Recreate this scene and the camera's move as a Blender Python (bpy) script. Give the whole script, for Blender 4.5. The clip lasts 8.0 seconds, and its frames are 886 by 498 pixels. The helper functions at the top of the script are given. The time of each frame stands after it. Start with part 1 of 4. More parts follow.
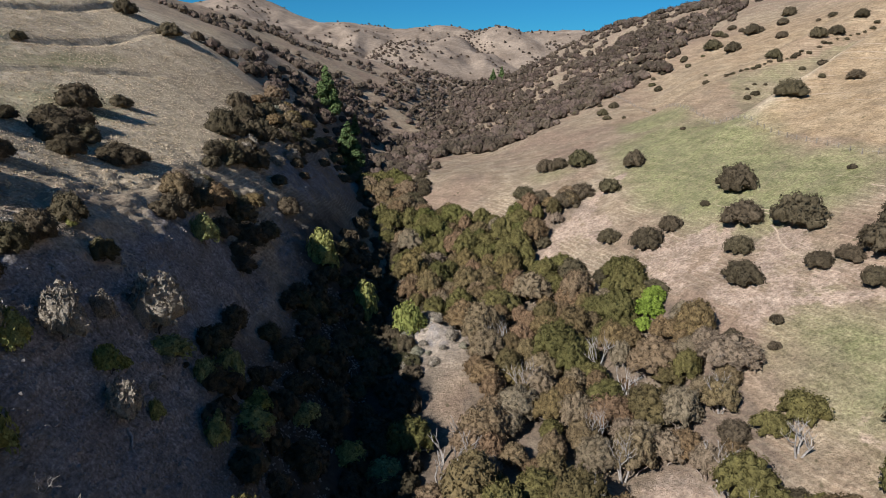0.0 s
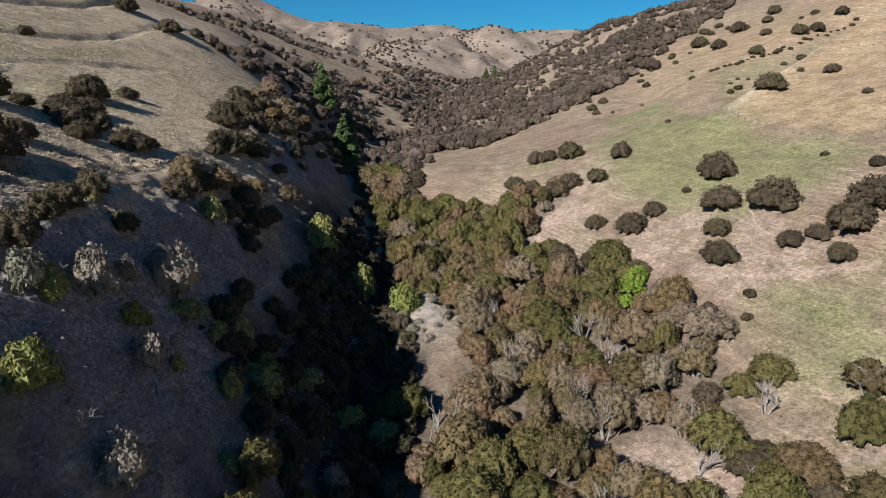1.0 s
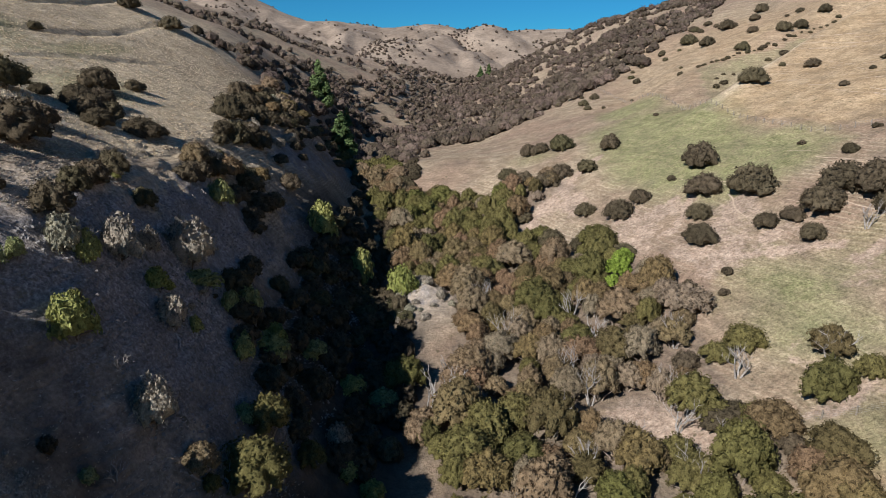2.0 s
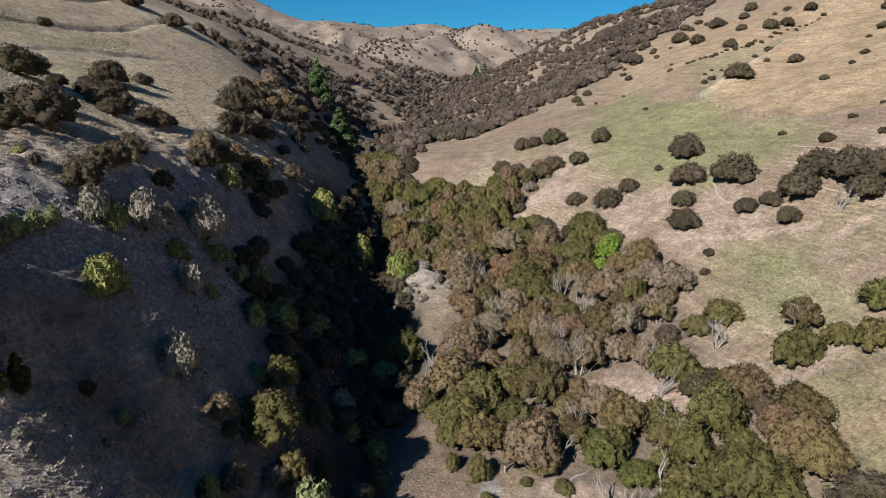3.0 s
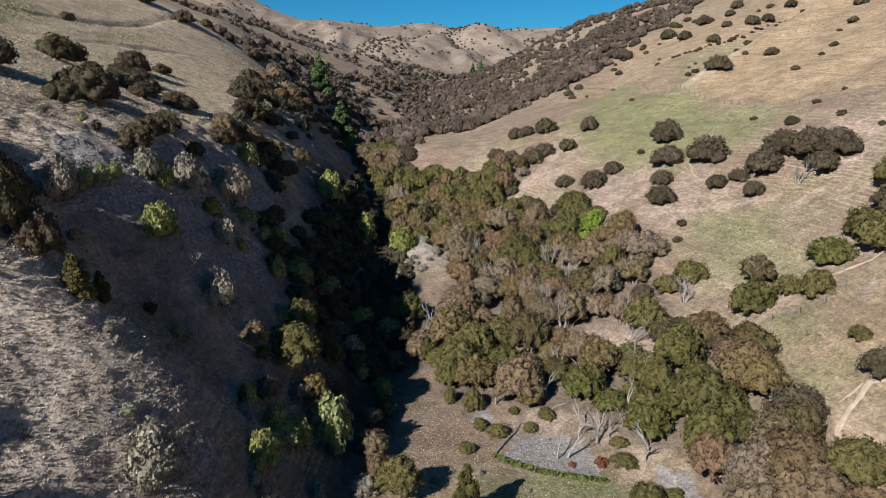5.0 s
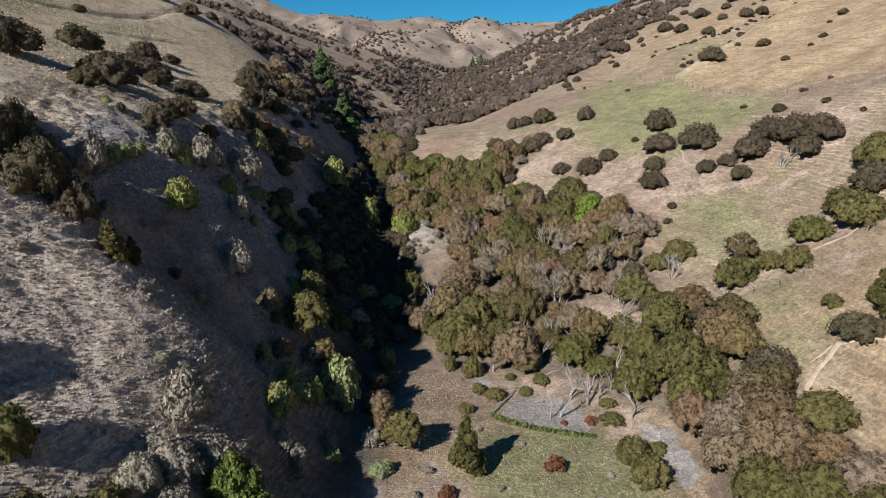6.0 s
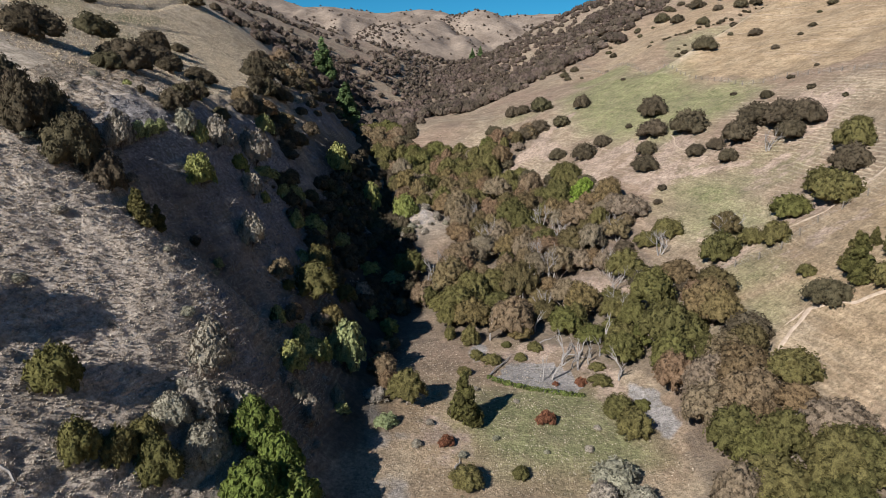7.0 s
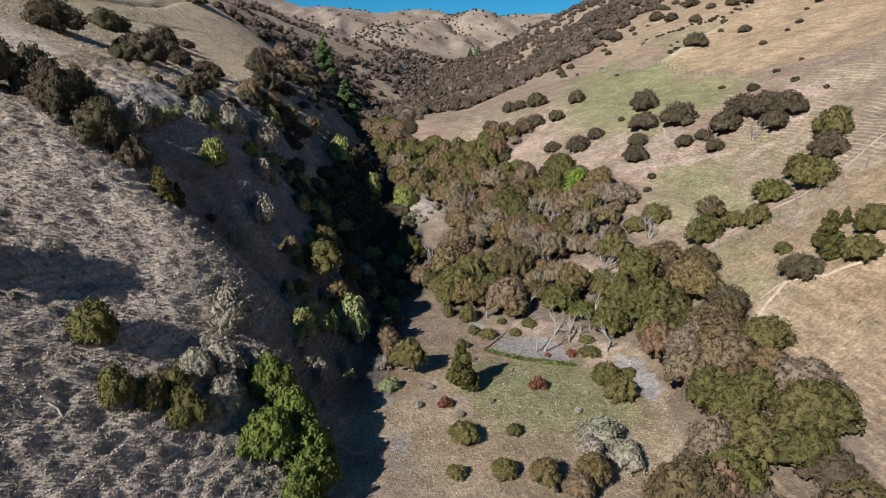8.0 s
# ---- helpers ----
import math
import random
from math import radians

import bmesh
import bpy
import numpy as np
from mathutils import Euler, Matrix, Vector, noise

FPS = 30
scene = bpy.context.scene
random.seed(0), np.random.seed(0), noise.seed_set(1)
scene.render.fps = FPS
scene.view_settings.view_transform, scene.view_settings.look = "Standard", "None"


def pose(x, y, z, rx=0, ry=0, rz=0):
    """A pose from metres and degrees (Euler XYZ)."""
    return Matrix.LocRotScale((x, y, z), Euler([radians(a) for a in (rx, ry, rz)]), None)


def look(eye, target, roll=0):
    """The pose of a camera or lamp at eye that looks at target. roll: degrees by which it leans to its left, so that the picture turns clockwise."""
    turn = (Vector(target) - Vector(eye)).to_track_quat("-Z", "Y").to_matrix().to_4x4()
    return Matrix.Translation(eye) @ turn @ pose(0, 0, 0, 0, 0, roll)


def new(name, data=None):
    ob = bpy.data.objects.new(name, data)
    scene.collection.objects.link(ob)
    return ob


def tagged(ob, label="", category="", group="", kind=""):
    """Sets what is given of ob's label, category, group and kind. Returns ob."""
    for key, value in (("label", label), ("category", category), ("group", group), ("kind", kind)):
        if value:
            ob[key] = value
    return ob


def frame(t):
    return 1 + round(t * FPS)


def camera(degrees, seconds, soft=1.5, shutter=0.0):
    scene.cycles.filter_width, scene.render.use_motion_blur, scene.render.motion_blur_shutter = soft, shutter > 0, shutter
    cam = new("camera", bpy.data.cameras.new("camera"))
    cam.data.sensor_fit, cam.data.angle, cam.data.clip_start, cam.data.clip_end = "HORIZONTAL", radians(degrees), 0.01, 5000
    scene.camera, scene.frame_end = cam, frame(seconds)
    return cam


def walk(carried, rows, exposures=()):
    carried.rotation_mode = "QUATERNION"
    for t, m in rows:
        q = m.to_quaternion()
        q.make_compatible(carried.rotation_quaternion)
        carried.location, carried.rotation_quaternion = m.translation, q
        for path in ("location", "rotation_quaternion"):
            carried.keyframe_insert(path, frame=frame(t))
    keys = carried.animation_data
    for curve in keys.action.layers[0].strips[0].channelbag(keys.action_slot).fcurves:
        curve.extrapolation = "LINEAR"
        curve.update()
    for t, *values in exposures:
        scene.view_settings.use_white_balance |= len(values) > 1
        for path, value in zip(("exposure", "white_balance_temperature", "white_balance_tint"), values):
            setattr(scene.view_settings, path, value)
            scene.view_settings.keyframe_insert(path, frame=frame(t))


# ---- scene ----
cam = camera(71.2, 8.0, soft=0.6)
METRES, EYE, TILT, LEAN, TURN = 50.0, 51.3, -15.0, 0.0, 0.0
ROWS = [
    (0.0, 0.0, 0.0, 0.0, 0.0, 0.0, -0.0),
    (0.5, 0.0008, -0.0574, -0.0317, -0.28, 0.01, 0.09),
    (1.0, -0.0006, -0.1136, -0.0639, -0.56, 0.01, 0.2),
    (1.5, -0.0019, -0.1709, -0.0952, -0.79, 0.01, 0.29),
    (3.0, -0.0076, -0.3383, -0.1856, -1.35, 0.02, 0.44),
    (3.5, -0.0095, -0.394, -0.2143, -1.48, 0.03, 0.5),
    (4.0, -0.0113, -0.45, -0.2419, -1.56, 0.02, 0.53),
    (4.5, -0.0134, -0.5046, -0.2689, -1.58, 0.04, 0.54),
    (6.0, -0.0217, -0.6661, -0.3501, -1.58, -0.42, 0.59),
    (6.5, -0.0234, -0.7209, -0.3784, -1.58, -0.89, 0.61),
    (7.0, -0.0247, -0.7764, -0.4051, -1.59, -1.01, 0.63),
    (7.5, -0.0269, -0.8313, -0.4331, -1.59, -1.01, 0.66),
    (8.0, -0.0296, -0.8857, -0.4627, -1.73, -1.0, 0.73),
]
walk(cam, [(t, pose(0, 0, EYE, TILT, LEAN, TURN) @ pose(METRES * x, METRES * y, METRES * z, 90 + pitch, roll, yaw)) for t, x, y, z, yaw, pitch, roll in ROWS])

# ---- the lie of the land: lines that run along the valley, as (y, x, z) ----
LEFT_OUT = [(-300, -800, 150), (300, -800, 150), (640, -700, 110)]
LEFT_TOP = [(-300, -260, 140), (120, -260, 140), (250, -230, 128), (400, -190, 112), (480, -172, 106), (600, -180, 106), (640, -180, 98)]
LEFT_MID = [(-300, -85, 60), (60, -80, 57), (124, -85, 55.5), (176, -92, 61), (212, -82, 65), (280, -91, 69), (393, -113, 76), (480, -122, 86),
            (600, -130, 95), (640, -130, 86)]
SHOULDER = [(-300, -48, 16), (-40, -45, 19), (-8, -42, 26.5), (5, -41, 28.5), (18, -40, 36), (27, -39, 33.5), (38, -34.5, 37.5), (55, -34, 36.5), (80, -35.5, 34.5),
            (100, -41, 37), (140, -44, 38), (190, -50, 40), (240, -60, 45), (280, -64, 48), (400, -68, 50), (530, -66, 68), (600, -78, 79), (640, -70, 70)]
BLUFF = [(-300, -28, 4), (-40, -28, 6), (-8, -27.5, 12), (5, -26.5, 16.8), (12, -24.5, 19.2), (19, -22.6, 21.6), (22.5, -23.5, 19.5), (27, -25.5, 17.8), (36, -26, 25.2), (48, -25.8, 24.6), (80, -27, 20),
         (100, -26, 19), (120, -30, 26), (150, -35, 31.5), (190, -41, 34.5), (240, -52, 38), (280, -53, 37), (340, -48, 34), (400, -42, 33), (530, -26, 52), (600, -13, 62),
         (640, -10, 56)]
LEFT_FOOT = [(-300, -14, -6), (-8, -13, 1), (18, -12, 3), (27, -9, 3), (40, -9, 1.5), (55, -9, 1), (80, -11, 2.5), (100, -12, 5), (140, -14, 7),
             (190, -21, 12), (240, -37, 14.5), (280, -38, 16.5), (340, -29, 19), (400, -20, 22), (530, 0, 38), (600, 22, 48.5), (640, 28, 46)]
RIGHT_FOOT = [(-300, 20, -9), (-8, 22, -1.5), (18, 24, -0.3), (27, 26, 0.3), (40, 14, 0.5), (55, 6, 1.5), (80, 2, 4), (100, 2, 6.5), (140, 4, 8.5),
              (165, 3, 11.5), (178, 0, 15.5), (190, -4, 21.5), (206, -5, 21.5), (235, -14, 16.5), (280, -16, 17), (340, -8, 19.5), (400, 2, 22), (530, 20, 38), (600, 34, 49),
              (640, 42, 46)]
FOREST = [(-300, 32, -6), (-8, 31, 1), (14, 33, 3), (28, 34, 4.5), (45, 30, 4), (62, 29, 4.2), (80, 24, 6), (100, 30, 10), (124, 24, 11),
          (138, 21, 11.5), (165, 14, 17), (178, 14, 20), (190, 12, 24), (206, 12, 24.5), (230, 14, 20), (280, 24, 23), (400, 28, 29), (530, 42, 46), (600, 50, 55),
          (640, 58, 50)]
RIGHT_LOW = [(-300, 40, 0), (-8, 40, 5), (14, 43, 9), (28, 46, 12), (54, 46, 10.8), (66, 42, 12), (80, 40, 13), (95, 44, 18.5), (110, 40, 17),
             (124, 40, 20), (138, 30, 15.5), (165, 24, 23), (190, 28, 26.5), (230, 30, 26), (280, 45, 33), (400, 50, 37), (530, 68, 54),
             (600, 66, 63), (640, 75, 56)]
RIGHT_MID = [(-300, 58, 10), (-8, 58, 16), (28, 58, 20.5), (58, 60, 18.5), (84, 65, 26), (103, 63, 28.5), (128, 56, 28.5), (162, 56, 33),
             (190, 66, 39.5), (282, 80, 49), (400, 95, 58), (490, 118, 76), (600, 98, 79), (640, 105, 70)]
RIGHT_UP = [(-300, 90, 36), (-8, 90, 40), (60, 88, 38), (95, 86, 40), (112, 94, 43.5), (143, 100, 49), (190, 104, 52), (228, 116, 61.5),
            (283, 118, 65), (400, 140, 86), (490, 168, 106), (560, 150, 101), (600, 132, 96), (640, 130, 86)]
RIGHT_TOP = [(-300, 330, 150), (250, 330, 146), (400, 300, 132), (490, 260, 124), (560, 230, 116), (640, 200, 105)]
RIGHT_OUT = [(-300, 800, 170), (400, 800, 170), (640, 700, 120)]
RAILS = [LEFT_OUT, LEFT_TOP, LEFT_MID, SHOULDER, BLUFF, LEFT_FOOT, RIGHT_FOOT, FOREST, RIGHT_LOW, RIGHT_MID, RIGHT_UP, RIGHT_TOP, RIGHT_OUT]

# vehicle tracks as (y, x)
BENCHES = [[(96, -77), (116, -80), (134, -80.5), (172, -74)], [(120, -97), (154, -91.5), (197, -91), (248, -87), (275, -82)], [(150, -112), (190, -106), (240, -104)]]

# spurs and hollows: (x, y, x, y, half width, rise)
FOLDS = [(72, 157, 170, 210, 8, 5.0), (80, 177, 160, 226, 9, -5.0), (88, 210, 170, 240, 9, 3.0), (78, 118, 140, 128, 8, -1.8), (84, 236, 160, 262, 10, -2.5), (60, 74, 96, 78, 6, -1.4),
         (-50, 96, -100, 110, 8, -1.6), (-50, 70, -100, 84, 9, 1.5), (52, 100, 62, 116, 4, -1.0), (60, 205, 110, 300, 14, -3.5), (90, 330, 150, 380, 16, -4.5)]


def lattice(i, j, seed):
    h = np.sin(i * 127.1 + j * 311.7 + seed * 74.7) * 43758.5453
    return h - np.floor(h)


def value_noise(x, y, seed=0.0):
    """Smooth noise from 0 to 1 on a unit lattice."""
    i, j = np.floor(x), np.floor(y)
    u, v = x - i, y - j
    u, v = u * u * (3 - 2 * u), v * v * (3 - 2 * v)
    a = lattice(i, j, seed) * (1 - u) + lattice(i + 1, j, seed) * u
    b = lattice(i, j + 1, seed) * (1 - u) + lattice(i + 1, j + 1, seed) * u
    return a * (1 - v) + b * v


def fbm(x, y, octaves=4, seed=0.0):
    total, amp, norm = 0.0, 1.0, 0.0
    for k in range(octaves):
        total = total + amp * (value_noise(x * 2 ** k + 13.7 * k, y * 2 ** k - 7.3 * k, seed + k) - 0.5)
        norm, amp = norm + amp, amp * 0.5
    return 2 * total / norm


def ease(a, b, v):
    t = np.clip((v - a) / (b - a), 0, 1)
    return t * t * (3 - 2 * t)


def rail_at(rail, y):
    r = np.array(rail, float)
    step = np.clip(np.abs(y) * 0.05, 2.0, 12.0)
    xs = sum(np.interp(y + k * step, r[:, 0], r[:, 1]) for k in (-1.5, -0.5, 0.5, 1.5)) / 4
    zs = sum(np.interp(y + k * step, r[:, 0], r[:, 2]) for k in (-1.5, -0.5, 0.5, 1.5)) / 4
    return xs, zs


def valley(x, y):
    lines = [rail_at(r, np.minimum(y, 640)) for r in RAILS]
    total = 0.0
    for off in (-2.2, -0.8, 0.8, 2.2):
        px = x + off * np.clip(1 + np.abs(y) / 120, 1, 4)
        z = np.where(px <= lines[0][0], lines[0][1], lines[-1][1])
        for (xa, za), (xb, zb) in zip(lines[:-1], lines[1:]):
            t = np.clip((px - xa) / np.maximum(xb - xa, 0.5), 0, 1)
            z = np.where((px > xa) & (px <= xb), za + (zb - za) * t, z)
        total = total + z
    return total / 4


def far_hills(x, y):
    """The broad hillside that closes the head of the valley."""
    spurs = np.abs(fbm(x / 150, y / 420, 4, 5.0))
    crest = 152 - 0.055 * x + 34 * np.exp(-((x + 362) / 65) ** 2) + 13 * fbm(x / 105, y * 0 + 3.3, 4, 9.0)
    rise = ease(690, 1230, y + 230 * spurs - 30)
    return 47 + (crest - 47) * rise ** 0.85 - 0.06 * np.clip(y - 1250, 0, None)


def smooth_height(x, y):
    """Ground without its fine relief."""
    x, y = np.asarray(x, float), np.asarray(y, float)
    w = ease(630, 800, y)
    z = valley(x, y) * (1 - w) + far_hills(x, y) * w
    far = ease(120, 400, np.abs(y) + np.abs(x) * 0.6)
    z = z + far * (10 * np.abs(fbm(x / 90, y / 90, 3, 2.0)) - 3.0)
    # a spur and a hollow running down the upper right-hand pasture, and lesser folds
    for ax, ay, bx, by, wide, rise in FOLDS:
        dx, dy = bx - ax, by - ay
        t = np.clip(((x - ax) * dx + (y - ay) * dy) / (dx * dx + dy * dy), 0, 1)
        gap = np.hypot(x - ax - t * dx, y - ay - t * dy)
        z = z + rise * np.exp(-(gap / wide) ** 2) * np.sin(np.pi * np.clip(t, 0.06, 0.94)) ** 0.5
    return cut_benches(x, y, z)


def cut_benches(x, y, z):
    """Vehicle tracks benched into the hillsides: a level tread with a bank above it."""
    for line in BENCHES:
        l = np.array(line, float)
        cx = np.interp(y, l[:, 0], l[:, 1])
        on = ease(l[0, 0], l[0, 0] + 8, y) * (1 - ease(l[-1, 0] - 8, l[-1, 0], y)) * (np.abs(x - cx) < 9)
        level = valley(cx, y)
        near = np.exp(-((x - cx - 0.6 * fbm(x / 4, y / 4, 2, 8.0)) / 1.2) ** 4)
        z = z + on * near * (level - z) - on * 0.6 * near
    return z


def height(x, y):
    x, y = np.asarray(x, float), np.asarray(y, float)
    z = smooth_height(x, y)
    bluff = ease(-50, -42, x) * (1 - ease(-12, -6, x)) * (1 - ease(120, 200, y)) * ease(-30, -14, y)
    spur = ease(32, 20, y)
    z = z + (0.25 + (0.75 - 0.5 * spur) * bluff) * fbm(x / 6.5, y / 6.5, 4, 20.0) + (0.06 + 0.34 * bluff) * fbm(x / 1.7, y / 1.7, 3, 31.0)
    # trodden steps across the steep faces
    wob = 2.2 * fbm(x / 9, y / 9, 3, 52.0)
    steps = np.sin(6.283 * (z / 1.5 + wob)) * 0.5 + 0.35 * np.sin(6.283 * (z / 0.8 - wob))
    steps = steps * ease(-40, -14, y)
    z = z + steps * (0.05 + 0.17 * bluff) * ease(-9, -14, x) + steps * 0.05 * ease(46, 56, x) * ease(70, 95, y)
    hummocks = np.abs(fbm(x / 2.6, y / 2.6, 2, 61.0)) + 0.5 * fbm(x / 1.1, y / 1.1, 2, 62.0)
    z = z + 0.28 * hummocks * bluff * ease(-22, -27, x + 0.3 * y)
    clumps = np.abs(fbm(x / 0.9, y / 0.9, 2, 65.0))
    z = z - 0.1 * clumps * bluff * ease(45, 25, y)
    crag = ease(-50, -44, x) * (1 - ease(-12, -8, x)) * ease(24, 34, y) * (1 - ease(200, 240, y))
    z = z + crag * (0.5 * (0.5 - np.abs(fbm(x / 3.2, y / 3.2, 3, 66.0)) * 2) + 0.22 * fbm(x / 0.9, y / 0.9, 2, 67.0))
    # a rough slip face below the stand
    knoll = np.exp(-(((x + 1) / 6) ** 2 + ((y - 103) / 9) ** 2))
    return z + knoll * (2.2 + 2.4 * fbm(x / 4.5, y / 4.5, 3, 63.0) + 0.7 * fbm(x / 1.6, y / 1.6, 2, 64.0))

# ---- daylight: a low clear sun from behind the camera's left ----
SUN_ELEVATION, SUN_TOWARDS = 35.8, (0.66, 0.751)
world = bpy.data.worlds.new("sky")
scene.world = world
world.use_nodes = True
sky = world.node_tree.nodes.new("ShaderNodeTexSky")
sky.sky_type, sky.sun_disc = "NISHITA", False
sky.sun_elevation, sky.sun_rotation = radians(SUN_ELEVATION), math.atan2(-SUN_TOWARDS[0], -SUN_TOWARDS[1])
sky.air_density, sky.dust_density, sky.ozone_density, sky.altitude = 1.0, 0.0, 3.0, 800
tint = world.node_tree.nodes.new("ShaderNodeMix")
tint.data_type, tint.blend_type = "RGBA", "MULTIPLY"
tint.inputs[0].default_value, tint.inputs[7].default_value = 1.0, (0.40, 1.9, 2.85, 1)
world.node_tree.links.new(sky.outputs[0], tint.inputs[6])
world.node_tree.links.new(tint.outputs[2], world.node_tree.nodes["Background"].inputs[0])
world.node_tree.nodes["Background"].inputs[1].default_value = 0.0195
sun = new("sun", bpy.data.lights.new("sun", "SUN"))
sun.data.energy, sun.data.angle, sun.data.color = 5.0, radians(0.53), (1.0, 0.955, 0.925)
scene.view_settings.exposure = 0.5
drop = math.tan(radians(SUN_ELEVATION)) * math.hypot(*SUN_TOWARDS)
sun.matrix_basis = look((0, 0, 300), (SUN_TOWARDS[0], SUN_TOWARDS[1], 300 - drop))

# ---- materials ----


class Shader:
    """A node material under construction."""

    def __init__(self, name, roughness=0.9, specular=0.2):
        self.mat = bpy.data.materials.new(name)
        self.mat.use_nodes = True
        self.tree = self.mat.node_tree
        self.bsdf = self.tree.nodes["Principled BSDF"]
        self.bsdf.inputs["Roughness"].default_value = roughness
        self.bsdf.inputs["Specular IOR Level"].default_value = specular

    def node(self, kind, **values):
        n = self.tree.nodes.new(kind)
        for k, v in values.items():
            n.inputs[k.replace("_", " ")].default_value = v
        return n

    def link(self, a, b):
        self.tree.links.new(a, b)

    def noise(self, scale, detail=4.0, rough=0.55, vector=None, warp=0.0):
        n = self.node("ShaderNodeTexNoise", Scale=scale, Detail=detail, Roughness=rough, Distortion=warp)
        self.link(vector if vector else self.position(), n.inputs["Vector"])
        return n.outputs["Fac"]

    def position(self):
        if not hasattr(self, "geo"):
            self.geo = self.node("ShaderNodeNewGeometry")
        return self.geo.outputs["Position"]

    def ramp(self, fac, *stops):
        n = self.node("ShaderNodeValToRGB")
        e = n.color_ramp.elements
        while len(e) < len(stops):
            e.new(0.5)
        for s, (at, col) in zip(e, stops):
            s.position, s.color = at, (*col, 1) if isinstance(col, tuple) else (col, col, col, 1)
        self.link(fac, n.inputs["Fac"])
        return n.outputs["Color"]

    def mix(self, fac, a, b, blend="MIX"):
        n = self.tree.nodes.new("ShaderNodeMix")
        n.data_type, n.blend_type = "RGBA", blend
        for v, slot in ((fac, 0), (a, 6), (b, 7)):
            if isinstance(v, (int, float)):
                n.inputs[slot].default_value = v
            elif isinstance(v, tuple):
                n.inputs[slot].default_value = (*v, 1)
            else:
                self.link(v, n.inputs[slot])
        return n.outputs[2]

    def maths(self, op, a, b=0.0):
        n = self.tree.nodes.new("ShaderNodeMath")
        n.operation = op
        for v, slot in ((a, 0), (b, 1)):
            if isinstance(v, (int, float)):
                n.inputs[slot].default_value = v
            else:
                self.link(v, n.inputs[slot])
        return n.outputs[0]

    def attribute(self, name):
        n = self.tree.nodes.new("ShaderNodeAttribute")
        n.attribute_name = name
        return n.outputs["Fac"]

    def done(self, colour, bump=None, strength=0.5, distance=0.1):
        self.link(colour, self.bsdf.inputs["Base Color"])
        if bump is not None:
            b = self.node("ShaderNodeBump", Strength=strength, Distance=distance)
            self.link(bump, b.inputs["Height"])
            self.link(b.outputs["Normal"], self.bsdf.inputs["Normal"])
        return self.mat


def ground_material():
    s = Shader("hill_ground", 0.95, 0.1)
    pos = s.position()
    broad, mid, fine = s.noise(0.035, 5), s.noise(0.22, 5, 0.6), s.noise(2.6, 6, 0.7)
    dry = s.ramp(mid, (0.3, (0.215, 0.160, 0.108)), (0.5, (0.285, 0.224, 0.155)), (0.72, (0.36, 0.293, 0.208)))
    dry = s.mix(s.ramp(broad, (0.42, 0.0), (0.62, 1.0)), dry, (0.25, 0.180, 0.130))
    # stock tracks along the contours
    split = s.node("ShaderNodeSeparateXYZ")
    s.link(pos, split.inputs[0])
    level = s.maths("ADD", s.maths("MULTIPLY", split.outputs[2], 1.7), s.maths("MULTIPLY", s.noise(0.12, 3), 3.0))
    step = s.maths("ADD", s.maths("MULTIPLY", s.maths("SINE", s.maths("MULTIPLY", level, 6.283)), 0.5), 0.5)
    slope = s.node("ShaderNodeSeparateXYZ")
    s.link(s.geo.outputs["Normal"], slope.inputs[0])
    steep = s.ramp(slope.outputs[2], (0.80, 1.0), (0.965, 0.0))
    tread = s.maths("MULTIPLY", s.maths("MULTIPLY", s.ramp(step, (0.62, 0.0), (0.95, 1.0)), steep), s.ramp(s.noise(0.09, 3), (0.36, 0.0), (0.56, 1.0)))
    dry = s.mix(s.maths("MULTIPLY", tread, 0.85), dry, (0.46, 0.385, 0.28))
    # uneven growth in bands that follow the contours
    flat = s.node("ShaderNodeCombineXYZ")
    for slot, source, k in ((0, 0, 0.2), (1, 1, 0.2), (2, 2, 0.9)):
        s.link(s.maths("MULTIPLY", split.outputs[source], k), flat.inputs[slot])
    bands = s.noise(1.0, 5, 0.62, flat.outputs[0])
    grey = s.ramp(s.noise(1.6, 5, 0.7), (0.3, (0.33, 0.275, 0.222)), (0.7, (0.56, 0.485, 0.40)))
    gold = s.ramp(mid, (0.3, (0.29, 0.205, 0.118)), (0.7, (0.42, 0.318, 0.20)))
    dry = s.mix(s.maths("MULTIPLY", s.attribute("gold"), 0.85), dry, gold)
    pale = s.ramp(mid, (0.3, (0.44, 0.365, 0.25)), (0.7, (0.66, 0.56, 0.41)))
    dry = s.mix(s.maths("MULTIPLY", s.attribute("pale"), 0.9), dry, pale)
    tawny = s.ramp(s.noise(0.02, 5, 0.65), (0.35, (0.18, 0.14, 0.108)), (0.65, (0.33, 0.265, 0.205)))
    dry = s.mix(s.attribute("tawny"), dry, tawny)
    dry = s.mix(s.attribute("grey"), dry, grey)
    green = s.ramp(fine, (0.3, (0.165, 0.168, 0.078)), (0.7, (0.250, 0.248, 0.124)))
    green = s.mix(s.ramp(s.noise(0.5, 4), (0.45, 0.0), (0.75, 0.65)), green, (0.29, 0.245, 0.15))
    lush = s.ramp(s.maths("ADD", s.attribute("green"), s.maths("MULTIPLY", s.maths("SUBTRACT", s.noise(0.09, 5, 0.58), 0.5), 0.95)), (0.25, 0.0), (0.85, 0.95))
    col = s.mix(lush, dry, green)
    gravel = s.ramp(s.noise(9.0, 3, 0.8), (0.3, (0.21, 0.192, 0.176)), (0.7, (0.37, 0.345, 0.318)))
    stony = s.ramp(s.maths("ADD", s.attribute("gravel"), s.maths("MULTIPLY", s.maths("SUBTRACT", mid, 0.5), 0.7)), (0.42, 0.0), (0.6, 1.0))
